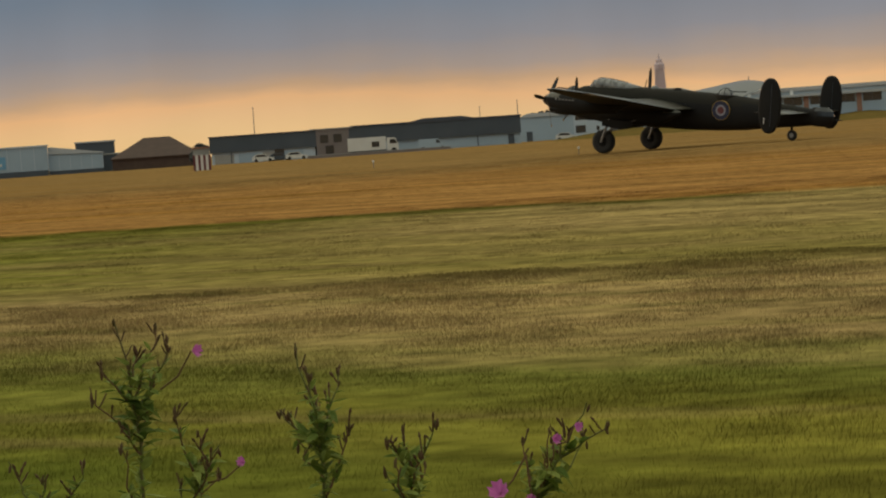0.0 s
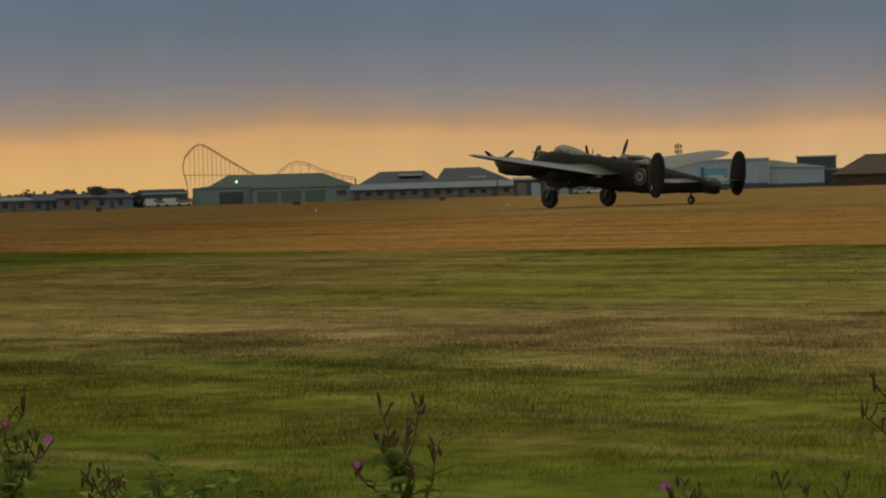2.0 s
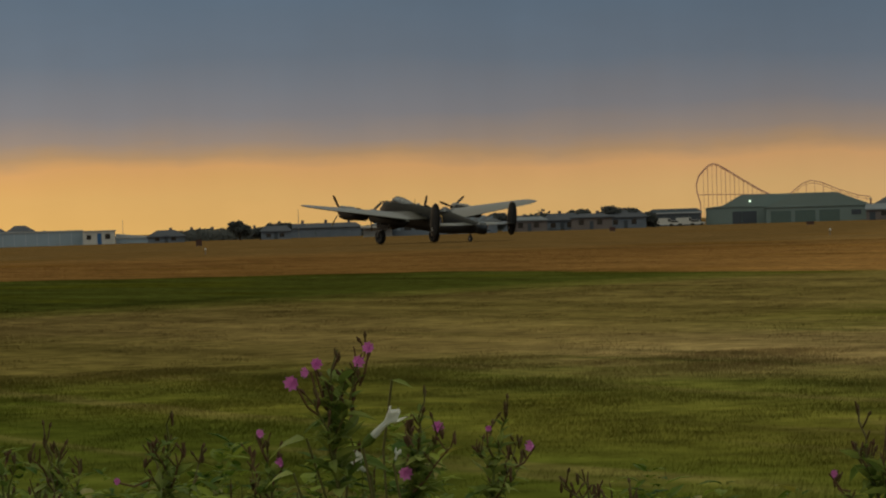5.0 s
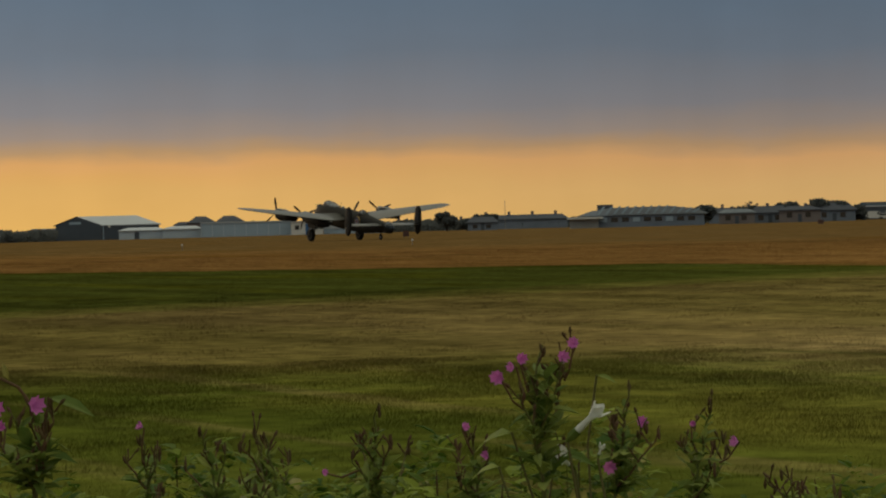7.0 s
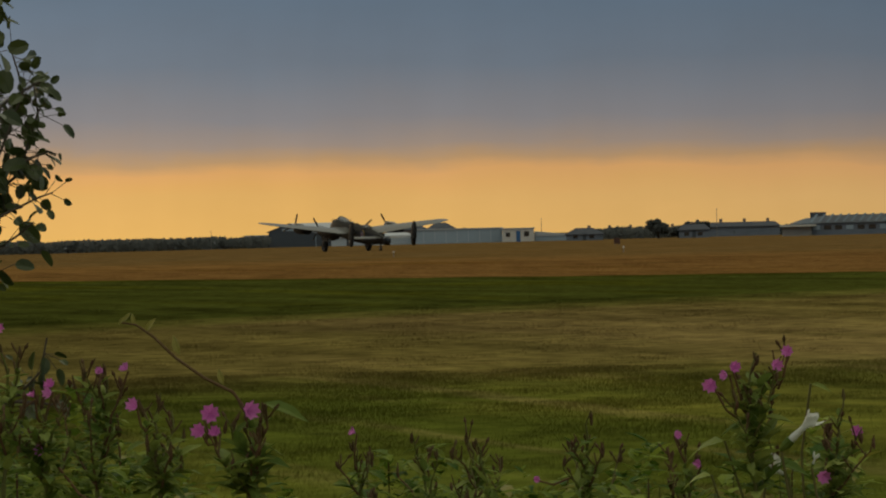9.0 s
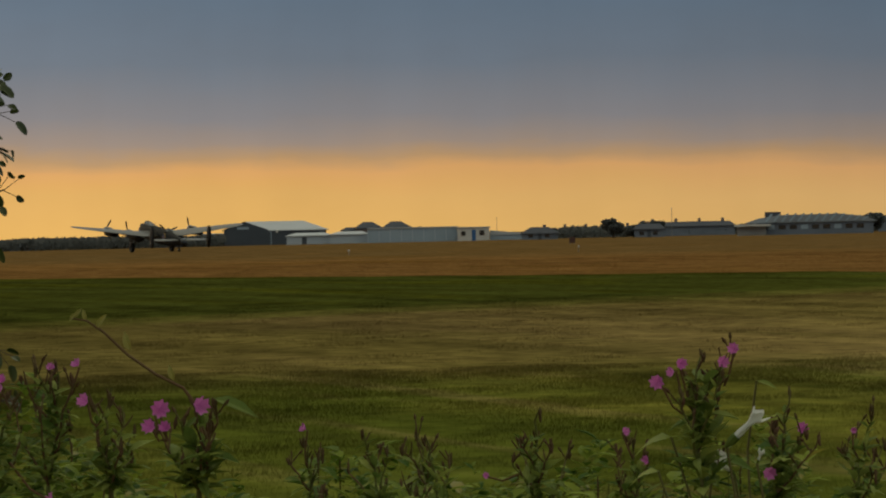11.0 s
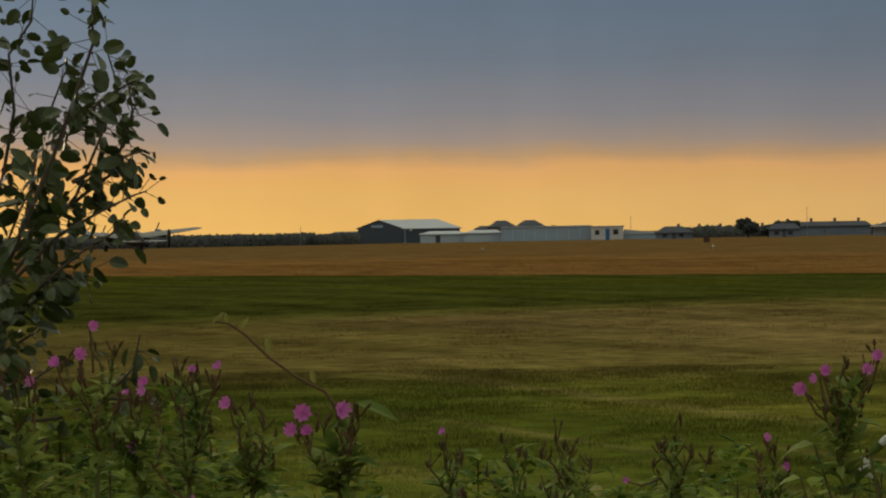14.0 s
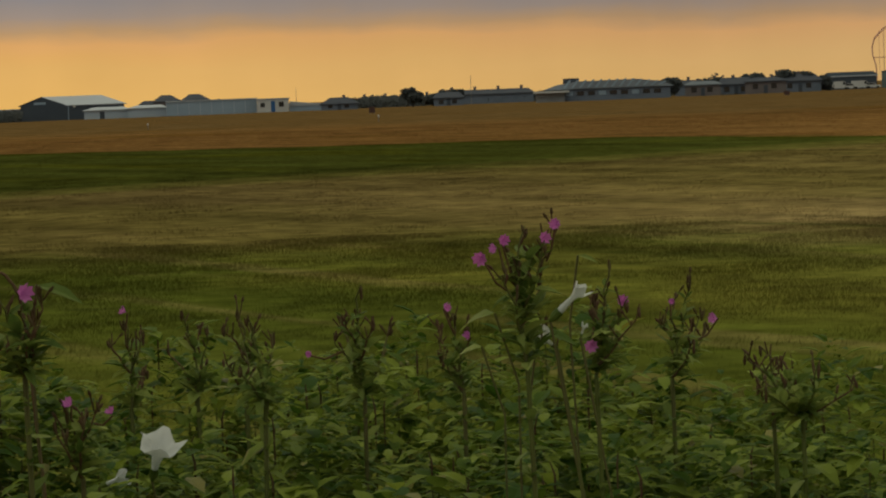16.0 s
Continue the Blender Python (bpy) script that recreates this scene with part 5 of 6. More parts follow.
    bm = loft([[(X(-37.64), -0.2, Z(0.12)), (X(-37.64), 12, Z(0.12)), (X(-37.64), 12, Z(0.1)), (X(-37.64), -0.2, Z(0.1))],
               [(X(-37.16), -0.2, Z(0.297)), (X(-37.16), 12, Z(0.297)), (X(-37.16), 12, Z(0.28)), (X(-37.16), -0.2, Z(0.28))]])
    part("roof", bm, ROOFDARK, ob)
    part("sign_panel", box(X(-37.32), X(-37.08), -0.12, 0, Z(0.13), Z(0.18)), CLAD, ob, "pale sign panel")
    part("vent", box(X(-36.52), X(-36.47), -0.4, 0.1, Z(0.05), Z(0.11)), WHITE, ob)
    part("side_shed", box(X(-38.05), X(-37.6), 2, 12, -0.6, Z(0.03)), DARKCLAD, ob)
    part("side_roof", box(X(-38.1), X(-37.55), 1.5, 12, Z(0.03), Z(0.06)), ROOFPALE, ob)
    posts_row(ob, "downpipe", CLAD, [X(-36.62)], -0.02, 0, Z(0.1), 0.12)
    # domed roofs behind
    for a0, a1 in ((-34.86, -34.3), (-34.28, -33.7)):
        hipped("domed_roof_house", "house with a rounded brown roof", a0, a1, 900, 0.1, 0.235, a0 + 0.16, a1 - 0.2, 14, BRICK, ROOFDARK, "house")
    for k in range(3):
        hipped("house", "house with a low brown roof", -35.15 + 0.1 * k, -34.8 + 0.1 * k, 905 + 15 * k, 0.06, 0.13, -35.05 + 0.1 * k, -34.9 + 0.1 * k, 8, BRICK, ROOFDARK, "house")


def far_tree(az, d, top, wid, seed, name="far_tree"):
    """Trunk, limbs and a crown of many small leaf clumps with gaps."""
    R = random.Random(seed)
    h = el_z(az, d, top)
    ob = thing(name, facing(az, d), "dark leafy tree on the skyline", "tree", "skyline trees")
    pts = [(0, 0, -0.3), (0.1, 0, h * 0.3), (0, 0.1, h * 0.6)]
    part("trunk", tube(pts, [0.35, 0.28, 0.12], 7), BARK, ob)
    for k in range(5):
        a = k * 1.26 + R.random()
        part("limb", tube([(0, 0, h * (0.25 + 0.06 * k)), (wid * 0.35 * math.cos(a), wid * 0.35 * math.sin(a), h * (0.5 + 0.06 * k))], [0.14, 0.05], 5), BARK, ob)
    bm = bmesh.new()
    blobs = [(R.uniform(-0.6, 0.6) * wid, R.uniform(-0.5, 0.5) * wid, h * R.uniform(0.3, 0.8), wid * R.uniform(0.3, 0.52)) for _ in range(10)]
    for k in range(1500):
        bx, by, bz, br = blobs[k % 10]
        v = Vector((R.gauss(0, 1), R.gauss(0, 1), R.gauss(0, 1))).normalized() * br * R.uniform(0.55, 1.05)
        c = Vector((bx, by, min(bz + v.z * 0.8, h))) + Vector((v.x, v.y, 0))
        s = R.uniform(0.2, 0.42)
        q = Euler((R.uniform(0, 6), R.uniform(0, 6), R.uniform(0, 6))).to_matrix()
        bm.faces.new([bm.verts.new(c + q @ Vector(p)) for p in ((-s, -s * 0.6, 0), (s, -s * 0.5, 0.1 * s), (s * 0.7, s, 0), (-s * 0.5, s * 0.7, -0.1 * s))])
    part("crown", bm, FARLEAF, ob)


def build_trees():
    far_tree(-29.47, 690, 0.28, 3.0, 1)
    for i, (az, d, top, wid) in enumerate(((-28.75, 700, 0.13, 3), (-28.55, 705, 0.14, 2.6), (-24.15, 660, 0.18, 3.8), (-23.2, 655, 0.24, 4.6), (-22.45, 655, 0.2, 4.0), (-21.75, 660, 0.25, 5.0), (-21.4, 660, 0.2, 4.0),
                                           (-21.0, 660, 0.14, 3.2), (-24.4, 655, 0.14, 3.4), (2.6, 640, 0.52, 3.0), (2.4, 645, 0.5, 2.2), (-13.45, 720, 0.2, 2.0), (-33.55, 800, 0.13, 2.2), (-30.95, 720, 0.0, 2.6), (-29.05, 700, 0.05, 2.4), (-4.62, 590, 0.3, 2.2))):
        far_tree(az, d, top, wid, 20 + i)
    # wooded skyline to the west, uncountable
    R = random.Random(9)
    bm = bmesh.new()
    for k in range(22000):
        az = R.uniform(-52, -37.6) if k % 3 else R.uniform(-31, -21)
        d = R.uniform(760, 840)
        top = (-0.005 if az < -37 else 0.0) + 0.045 * noise.noise((az * 2.1, 0, 0)) + 0.025 * noise.noise((az * 9, 0, 4))
        p = spot(az, d)
        h = max(0.6, CH + d * math.tan(radians(top)) - p.z)
        c = p + Vector((0, 0, h * R.random() ** 0.6))
        s = R.uniform(0.45, 1.0)
        q = Euler((R.uniform(0, 6), R.uniform(0, 6), R.uniform(0, 6))).to_matrix()
        bm.faces.new([bm.verts.new(c + q @ Vector(v)) for v in ((-s, -s * 0.6, 0), (s, -s * 0.5, 0.1), (s * 0.7, s, 0), (-s * 0.5, s * 0.7, -0.1))])
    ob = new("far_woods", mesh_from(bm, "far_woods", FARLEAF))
    tagged(ob, "dark line of far woods and hedges", "woods", kind="stuff")


build_north_sheds()
build_lorry()
hipped("old_hangar", "old hangar with a brown hipped roof", -6.42, -4.62, 610, 0.06, 0.475, -5.75, -5.2, 24, SOIL, SOIL, "hangar")
hall("glazed_roof_block", "block with a pale sloping glazed roof", -7.16, -6.35, 690, 0.47, 12, DARKCLAD, ROOFPALE, "building")
hall("grey_store", "grey store beside the spoil heap", -6.6, -6.1, 650, 0.2, 8, DARKCLAD, CONCRETE, "building")
hall("pink_roofed_cabin", "small cabin with a faded roof beside the heap", -4.75, -4.4, 560, 0.2, 6, CONCRETE, RUST, "building")
build_markers()
mast("chimney_stack", "tall slim brick chimney stack", -12.48, 700, 0.84, 0.5, mat=BRICK)
mast("radio_mast", "thin steel radio mast", -12.03, 700, 0.62, 0.14)
mast("phone_mast", "mast with clusters of antenna panels", -9.6, 690, 0.82, 0.28, True, RUST)
mast("radio_mast", "thin steel radio mast", -3.44, 600, 0.93, 0.14)
mast("lamp_column", "thin steel lamp column", 2.07, 545, 0.7, 0.12)
mast("lamp_column", "thin steel lamp column", 1.28, 560, 0.62, 0.12)
mast("radio_mast", "thin steel radio mast", -28.25, 700, 0.38, 0.1)
mast("radio_mast", "thin steel radio mast", -31.9, 780, 0.26, 0.1)
mast("radio_mast", "thin steel radio mast", -38.8, 760, 0.16, 0.1)
mast("beacon_mast", "slim dark beacon mast between hangars", -16.35, 690, 0.26, 0.35, mat=RUST)
mast("lamp_column", "thin steel lamp column", 6.9, 560, 0.85, 0.12)
build_green_hangars()
build_coaster()
build_west()
build_trees()


# ---- foreground: willowherb, bindweed, undergrowth and a leafy shrub, about five metres off ----
STEM = material("herb_stem_green", (0.11, 0.14, 0.03), (0.11, 0.085, 0.04), rough=0.65, scale=6, island=0.5, spec=0.12)
DRYSTEM = material("brown_herb_stem", (0.13, 0.085, 0.045), (0.12, 0.06, 0.035), rough=0.75, scale=9, island=0.5, spec=0.1)
LEAF = material("herb_leaf", (0.09, 0.145, 0.028), (0.29, 0.34, 0.085), rough=0.55, scale=9, fine=60, island=1.0, through_light=0.4, spec=0.12)
POD = material("seed_pod_purple_brown", (0.085, 0.042, 0.026), (0.10, 0.075, 0.034), rough=0.75, scale=20, island=0.6, spec=0.1)
PINK = material("pink_petal", (0.50, 0.10, 0.42), (0.60, 0.20, 0.52), rough=0.55, scale=30, island=0.4, through_light=0.35)
PETALWHITE = material("white_bindweed_petal", (0.72, 0.74, 0.72), (0.62, 0.64, 0.6), rough=0.5, scale=30, through_light=0.3)
SHRUBLEAF = material("shrub_leaf", (0.03, 0.048, 0.012), (0.075, 0.095, 0.03), rough=0.34, scale=12, fine=80, island=0.8, through_light=0.14, spec=0.35)
HERBLEAF = material("undergrowth_leaf", (0.045, 0.095, 0.010), (0.25, 0.31, 0.045), rough=0.55, scale=3, fine=40, island=1.1, through_light=0.4, spec=0.1)
YLEAF = material("yellowing_leaf", (0.30, 0.26, 0.04), (0.2, 0.2, 0.04), rough=0.5, scale=10, through_light=0.4)


def at_eye(az, el, r):
    a, e = radians(az), radians(el)
    return Vector((r * math.sin(a) * math.cos(e), r * math.cos(a) * math.cos(e), CH + r * math.sin(e)))


def add_leaf(bm, p, d, n, length, width, fold=0.25, droop=0.2):
    """A pointed leaf from p along d, folded at the midrib and drooping."""
    d = d.normalized()
    side = d.cross(n)
    if side.length < 1e-4:
        side = d.cross(Vector((1, 0, 0)))
    side.normalize()
    up = side.cross(d)
    rows = ((0.0, 0.08, 0.0), (0.3, 0.9, 0.02), (0.62, 0.85, 0.0), (1.0, 0.0, 0.0))
    mid = [p + d * (u * length) - up * (droop * length * u * u) for u, w, _ in rows]
    l = [mid[i] + side * (width * rows[i][1] / 2) + up * (fold * width * rows[i][1] / 2) for i in (1, 2)]
    r = [mid[i] - side * (width * rows[i][1] / 2) + up * (fold * width * rows[i][1] / 2) for i in (1, 2)]
    m = [bm.verts.new(v) for v in mid]
    l = [bm.verts.new(v) for v in l]
    r = [bm.verts.new(v) for v in r]
    bm.faces.new([m[0], m[1], l[0]])
    bm.faces.new([m[0], r[0], m[1]])
    bm.faces.new([m[1], m[2], l[1], l[0]])
    bm.faces.new([m[1], r[0], r[1], m[2]])
    bm.faces.new([m[2], m[3], l[1]])
    bm.faces.new([m[2], r[1], m[3]])


def add_round_leaf(bm, p, d, n, s):
    """A broad rounded leaf with a cupped blade."""
    d = d.normalized()
    side = d.cross(n)
    if side.length < 1e-4:
        side = Vector((1, 0, 0))
    side.normalize()
    up = side.cross(d)
    rim = []
    for k in range(9):
        a = -math.pi / 2 + (k / 9) * math.tau + math.pi / 9
        u, v = 0.5 + 0.5 * math.sin(a), 0.35 * math.cos(a) * (1.1 - 0.25 * (0.5 + 0.5 * math.sin(a)))
        rim.append(bm.verts.new(p + d * (u * s) + side * (v * s) + up * (0.28 * abs(v) * s - 0.12 * u * u * s)))
    c = bm.verts.new(p + d * (0.5 * s) - up * (0.03 * s))
    for k in range(9):
        bm.faces.new([c, rim[k], rim[(k + 1) % 9]])


def flower_mesh(bm, p, face, s):
    """Four notched petals facing one way."""
    face = face.normalized()
    u = face.cross(Vector((0.2, 0.1, 1))).normalized()
    w = face.cross(u)
    c = bm.verts.new(p - face * s * 0.4)
    for k in range(4):
        a = k * math.pi / 2 + 0.4
        d = u * math.cos(a) + w * math.sin(a)
        t = u * -math.sin(a) + w * math.cos(a)
        v = [bm.verts.new(p + d * s * 0.4 + t * s * 0.42 + face * s * 0.2), bm.verts.new(p + d * s * 0.78 + t * s * 0.4 + face * s * 0.62), bm.verts.new(p + d * s * 0.66 + face * s * 0.5),
             bm.verts.new(p + d * s * 0.8 - t * s * 0.4 + face * s * 0.6), bm.verts.new(p + d * s * 0.4 - t * s * 0.42 + face * s * 0.2)]
        bm.faces.new([c, v[0], v[1], v[2]])
        bm.faces.new([c, v[2], v[3], v[4]])


def leaf_pair(bm, R, p, turn, size):
    """Two narrow leaves across the stem, unevenly hung, and a tuft of young ones between them."""
    for k in range(2):
        a = turn + k * math.pi + R.uniform(-0.4, 0.4)
        if R.random() < 0.14:
            continue
        d = Vector((math.cos(a), math.sin(a), R.uniform(-0.35, 1.3)))
        s = size * R.uniform(0.7, 1.15)
        add_leaf(bm, p, d, Vector((R.uniform(-0.5, 0.5), R.uniform(-0.5, 0.5), 1)), s, s * R.uniform(0.32, 0.5), fold=R.uniform(0.1, 0.7), droop=R.uniform(-0.15, 0.5))
    for k in range(R.randint(1, 4)):
        a = R.uniform(0, math.tau)
        s = size * R.uniform(0.25, 0.55)
        add_leaf(bm, p, Vector((math.cos(a), math.sin(a), R.uniform(0.1, 2.0))), Vector((0, 0, 1)), s, s * R.uniform(0.35, 0.55), droop=R.uniform(-0.2, 0.3))


def willowherb(tops, foot, r, seed, flowers=(), leafy=1.0, label="tall willowherb with seed pods and pink flowers", leaf_scale=1.0, name="willowherb", dry=0.6):
    """tops: bearings and elevations of the shoots' tips; foot: where the stem shows lowest."""
    R = random.Random(seed)
    base = at_eye(foot[0], foot[1], r)
    ob = thing(name, Matrix.Translation((base.x, base.y, ground_z(base.x, base.y))), label, "plant", "willowherb stems")
    o = Vector((base.x, base.y, ground_z(base.x, base.y)))
    # short side shoots low on the stem
    tops, span, given = list(tops), tops[0][1] - foot[1], len(tops)
    for k in range(3):
        u = R.uniform(0.3, 0.75)
        tops.append((foot[0] + (tops[0][0] - foot[0]) * u + R.choice((-1, 1)) * R.uniform(0.18, 0.5), foot[1] + span * u + 0.15))
    knee = base - o
    bms = {k: bmesh.new() for k in ("leaf", "pod", "bud")}
    lower = [Vector((R.uniform(-0.02, 0.02), R.uniform(-0.02, 0.02), -0.02)), Vector((knee.x + R.uniform(-0.02, 0.02), knee.y, knee.z * 0.5)), knee]
    part("stem", tube(lower, [0.0055, 0.0048, 0.0042], 6), STEM, ob)
    # leaves on the lower stem, in twos with a small tuft in each axil
    n_low = int(16 * leafy ** 0.4)
    for k in range(n_low):
        z = knee.z * (0.4 + 0.6 * k / max(n_low, 1))
        p = Vector((knee.x * z / knee.z, knee.y * z / knee.z, z))
        leaf_pair(bms["leaf"], R, p, k * 1.6 + R.random(), leaf_scale * R.uniform(0.034, 0.062))
    top0 = at_eye(*tops[0], r) - o
    bend = Vector((R.uniform(-0.02, 0.02), R.uniform(-0.02, 0.02), 0))

    def main_at(u):
        return knee.lerp(top0, u) + bend * math.sin(u * math.pi) + Vector((0.006 * math.sin(u * 17 + seed), 0, 0)) * u

    for ti, (az, el) in enumerate(tops):
        if ti == 0:
            pts = [main_at(k / 8) for k in range(9)]
        else:
            top = at_eye(az, el, r + R.uniform(-0.1, 0.1)) - o
            hd = math.hypot(top.x - top0.x, top.y - top0.y)
            u0 = min(0.72, max(0.0, (top.z - max(0.07, 1.5 * hd) - knee.z) / max(top0.z - knee.z, 0.05)))
            s0 = main_at(u0)
            out, dz = Vector((top.x - s0.x, top.y - s0.y, 0)), top.z - s0.z
            wob = Vector((R.uniform(-0.008, 0.008), 0, 0))
            pts = [s0, s0 + out * 0.32 + Vector((0, 0, dz * 0.22)), s0 + out * 0.62 + wob + Vector((0, 0, dz * 0.48)), s0 + out * 0.86 - wob + Vector((0, 0, dz * 0.75)), top]
        n_p = len(pts)
        part("shoot", tube(pts, [(0.0036 if ti == 0 else 0.0027) * (1 - 0.62 * k / (n_p - 1)) for k in range(n_p)], 5), DRYSTEM if R.random() < dry and ti else STEM, ob)
        L = sum((b - a).length for a, b in zip(pts, pts[1:]))

        def along(u):
            x = min(max(u, 0), 0.999) * (n_p - 1)
            return pts[int(x)].lerp(pts[int(x) + 1], x - int(x))

        # leaves in twos, smaller towards the tip
        n = max(4, int(L / 0.0135 * leafy ** 0.35))
        bare = R.uniform(0.6, 0.84) if ti == 0 else R.uniform(0.45, 0.75)
        for k in range(n):
            u = (k + R.random() * 0.8) / n
            if u > bare:
                break
            leaf_pair(bms["leaf"], R, along(u), k * 1.6 + R.random() * 0.8, leaf_scale * (0.052 - 0.026 * u) * R.uniform(0.6, 1.25))
        # thin upright pods and dark buds towards the tip
        for k in range(int(3 + L * 13) if ti < given else 1):
            u = 0.9 - R.random() ** 1.3 * 0.45
            p = along(u)
            a = R.uniform(0, math.tau)
            tilt = R.uniform(0.25, 1.1)
            d = Vector((math.cos(a) * tilt, math.sin(a) * tilt, 1)).normalized()
            l = R.uniform(0.01, 0.032)
            q = p + d * l + Vector((0, 0, l * 0.12))
            tube([p, p + d * l * 0.5, q], [0.0011, 0.0019, 0.0015], 4, bms["pod"])
            if R.random() < 0.45:
                tube([q, q + d * 0.005, q + d * 0.012], [0.0016, 0.0032, 0.001], 5, bms["bud"])
        q = pts[-1]
        for k in range(R.randint(1, 3)):
            d = Vector((R.uniform(-0.35, 0.35), R.uniform(-0.35, 0.35), 1)).normalized()
            b0 = q - Vector((0, 0, R.uniform(0.012, 0.03)))
            tube([b0, b0 + d * 0.009, b0 + d * R.uniform(0.015, 0.022)], [0.0017, 0.0035, 0.001], 5, bms["bud"])
    part("foliage", bms["leaf"], LEAF, ob)["kind"] = "stuff"
    part("seed_pod_spray", bms["pod"], POD, ob)["kind"] = "stuff"
    part("bud_spray", bms["bud"], POD, ob)["kind"] = "stuff"
    for az, el, s in flowers:
        p = at_eye(az, el, r - 0.02) - o
        bm = bmesh.new()
        face = Vector((-p.x - o.x, -p.y - o.y, R.uniform(-0.5, 1.5))).normalized() + Vector((R.uniform(-1.1, 1.1), R.uniform(-0.4, 0.4), R.uniform(-0.2, 0.5)))
        flower_mesh(bm, p, face, s * 1.1)
        part("flower", bm, PINK, ob, "pink four-petalled flower")
        near_t = min(tops, key=lambda q: abs(q[0] - az) + abs(q[1] - el))
        a = at_eye(*near_t, r) - o
        b = knee.lerp(a, 0.72)
        part("flower_stalk", tube([b, b.lerp(p, 0.5) + Vector((0, 0, -0.012)), p - face.normalized() * 0.008], [0.0022, 0.0019, 0.0017], 5), DRYSTEM, ob)
    return ob


def build_herbs():
    w = willowherb
    w([(-5.98, -3.07), (-5.18, -3.23), (-4.95, -3.53), (-5.6, -3.7), (-6.35, -4.0), (-6.6, -4.6), (-5.35, -4.3)], (-5.69, -7.36), 5.3, 1, [(-4.39, -3.84, 0.015)])
    w([(-4.05, -5.85), (-4.5, -5.5), (-4.95, -5.0), (-4.25, -6.2)], (-4.9, -7.4), 5.6, 2, [(-3.59, -6.23, 0.012)], leafy=0.7, dry=0.9)
    w([(-2.33, -3.88), (-1.42, -4.43), (-1.27, -5.55), (-2.7, -5.2), (-2.0, -4.5)], (-1.90, -7.44), 5.15, 3)
    w([(-0.21, -5.74), (0.55, -5.64), (-0.5, -5.9), (0.2, -6.2)], (-0.13, -7.46), 5.2, 4)
    w([(3.70, -5.50), (3.2, -5.9), (2.30, -6.12), (3.0, -6.4), (4.1, -5.9)], (2.51, -7.49), 5.5, 5, [(1.75, -7.25, 0.024), (3.00, -6.21, 0.012), (3.46, -5.98, 0.012), (2.42, -7.42, 0.013)])
    w([(-10.38, -5.93), (-9.75, -6.52), (-10.1, -6.3)], (-10.01, -7.23), 5.2, 6, [(-10.66, -6.16, 0.012)])
    w([(-7.74, -6.23), (-8.44, -5.85), (-6.90, -5.95), (-7.2, -6.5)], (-7.53, -7.31), 5.7, 7, dry=0.3)
    w([(-16.62, -4.11), (-15.79, -4.17), (-15.42, -5.08), (-16.1, -4.8), (-17.16, -5.52), (-16.5, -5.0)], (-16.04, -6.77), 4.6, 8, [(-17.2, -5.5, 0.008)])
    w([(-22.83, -5.51), (-22.6, -5.7), (-21.90, -5.80), (-21.25, -5.77), (-20.45, -6.17)], (-21.6, -6.9), 4.9, 9, leafy=1.6, leaf_scale=1.1, dry=0.4)
    w([(-27.37, -2.69), (-26.69, -2.59), (-27.6, -3.3), (-27.1, -3.1), (-26.9, -3.0), (-27.75, -3.5)], (-27.35, -5.65), 4.5, 10,
      [(-28.26, -3.33, 0.014), (-27.77, -2.97, 0.011), (-27.95, -3.14, 0.010), (-26.91, -2.96, 0.012), (-26.66, -2.68, 0.011)], leafy=1.3, leaf_scale=1.1)
    w([(-25.56, -3.51), (-25.9, -4.1), (-25.2, -4.3), (-24.94, -4.42)], (-25.9, -5.9), 4.9, 11, [(-25.3, -4.35, 0.012), (-26.0, -5.25, 0.014)], leafy=1.5)
    w([(-23.86, -3.86), (-24.3, -4.3), (-24.5, -4.6), (-23.5, -4.9)], (-24.3, -6.0), 5.3, 12, [(-23.37, -4.78, 0.013), (-24.27, -4.38, 0.007)], leafy=1.2)
    w([(-28.9, -4.4), (-28.6, -4.7), (-29.2, -4.6)], (-28.7, -6.2), 5.2, 13, [(-29.02, -4.36, 0.01), (-28.57, -4.98, 0.011)], leafy=0.8)
    w([(-33.40, -4.17), (-33.7, -4.5), (-33.1, -4.6)], (-33.3, -6.0), 5.4, 14)
    w([(-30.82, -3.81), (-30.55, -4.46), (-31.2, -4.5), (-30.2, -4.6), (-31.4, -4.8)], (-30.8, -6.2), 5.3, 15, [(-31.98, -5.22, 0.008)], leafy=1.4)
    w([(-38.0, -3.5), (-38.4, -3.75), (-38.8, -3.9), (-37.52, -3.58), (-37.7, -4.1)], (-37.92, -5.41), 4.2, 16, [(-37.88, -3.65, 0.016), (-38.70, -3.69, 0.016), (-38.92, -4.06, 0.013), (-38.6, -4.1, 0.011)], leafy=1.4, leaf_scale=1.1)
    w([(-39.75, -3.22), (-40.1, -3.5), (-39.5, -3.6), (-40.0, -4.2)], (-39.77, -5.4), 4.4, 17, [(-40.27, -3.48, 0.013)], leafy=1.3)
    w([(-35.77, -4.3), (-35.4, -4.6), (-36.1, -4.7)], (-35.7, -6.2), 5.6, 18, [(-35.77, -4.15, 0.011)], leafy=0.9)
    w([(-40.87, -2.6), (-41.0, -2.9), (-41.3, -2.7), (-41.6, -2.9), (-40.56, -2.9), (-41.9, -3.2)], (-41.1, -5.2), 5.0, 19, [(-40.45, -2.7, 0.011), (-41.0, -2.75, 0.009)], leafy=0.9)
    w([(-43.06, -1.9), (-43.3, -2.3), (-42.6, -2.2), (-43.7, -2.5)], (-43.0, -5.0), 4.6, 20, [(-43.06, -1.79, 0.011), (-43.33, -2.37, 0.013), (-43.83, -2.54, 0.012), (-42.0, -3.0, 0.011)], leafy=1.2)
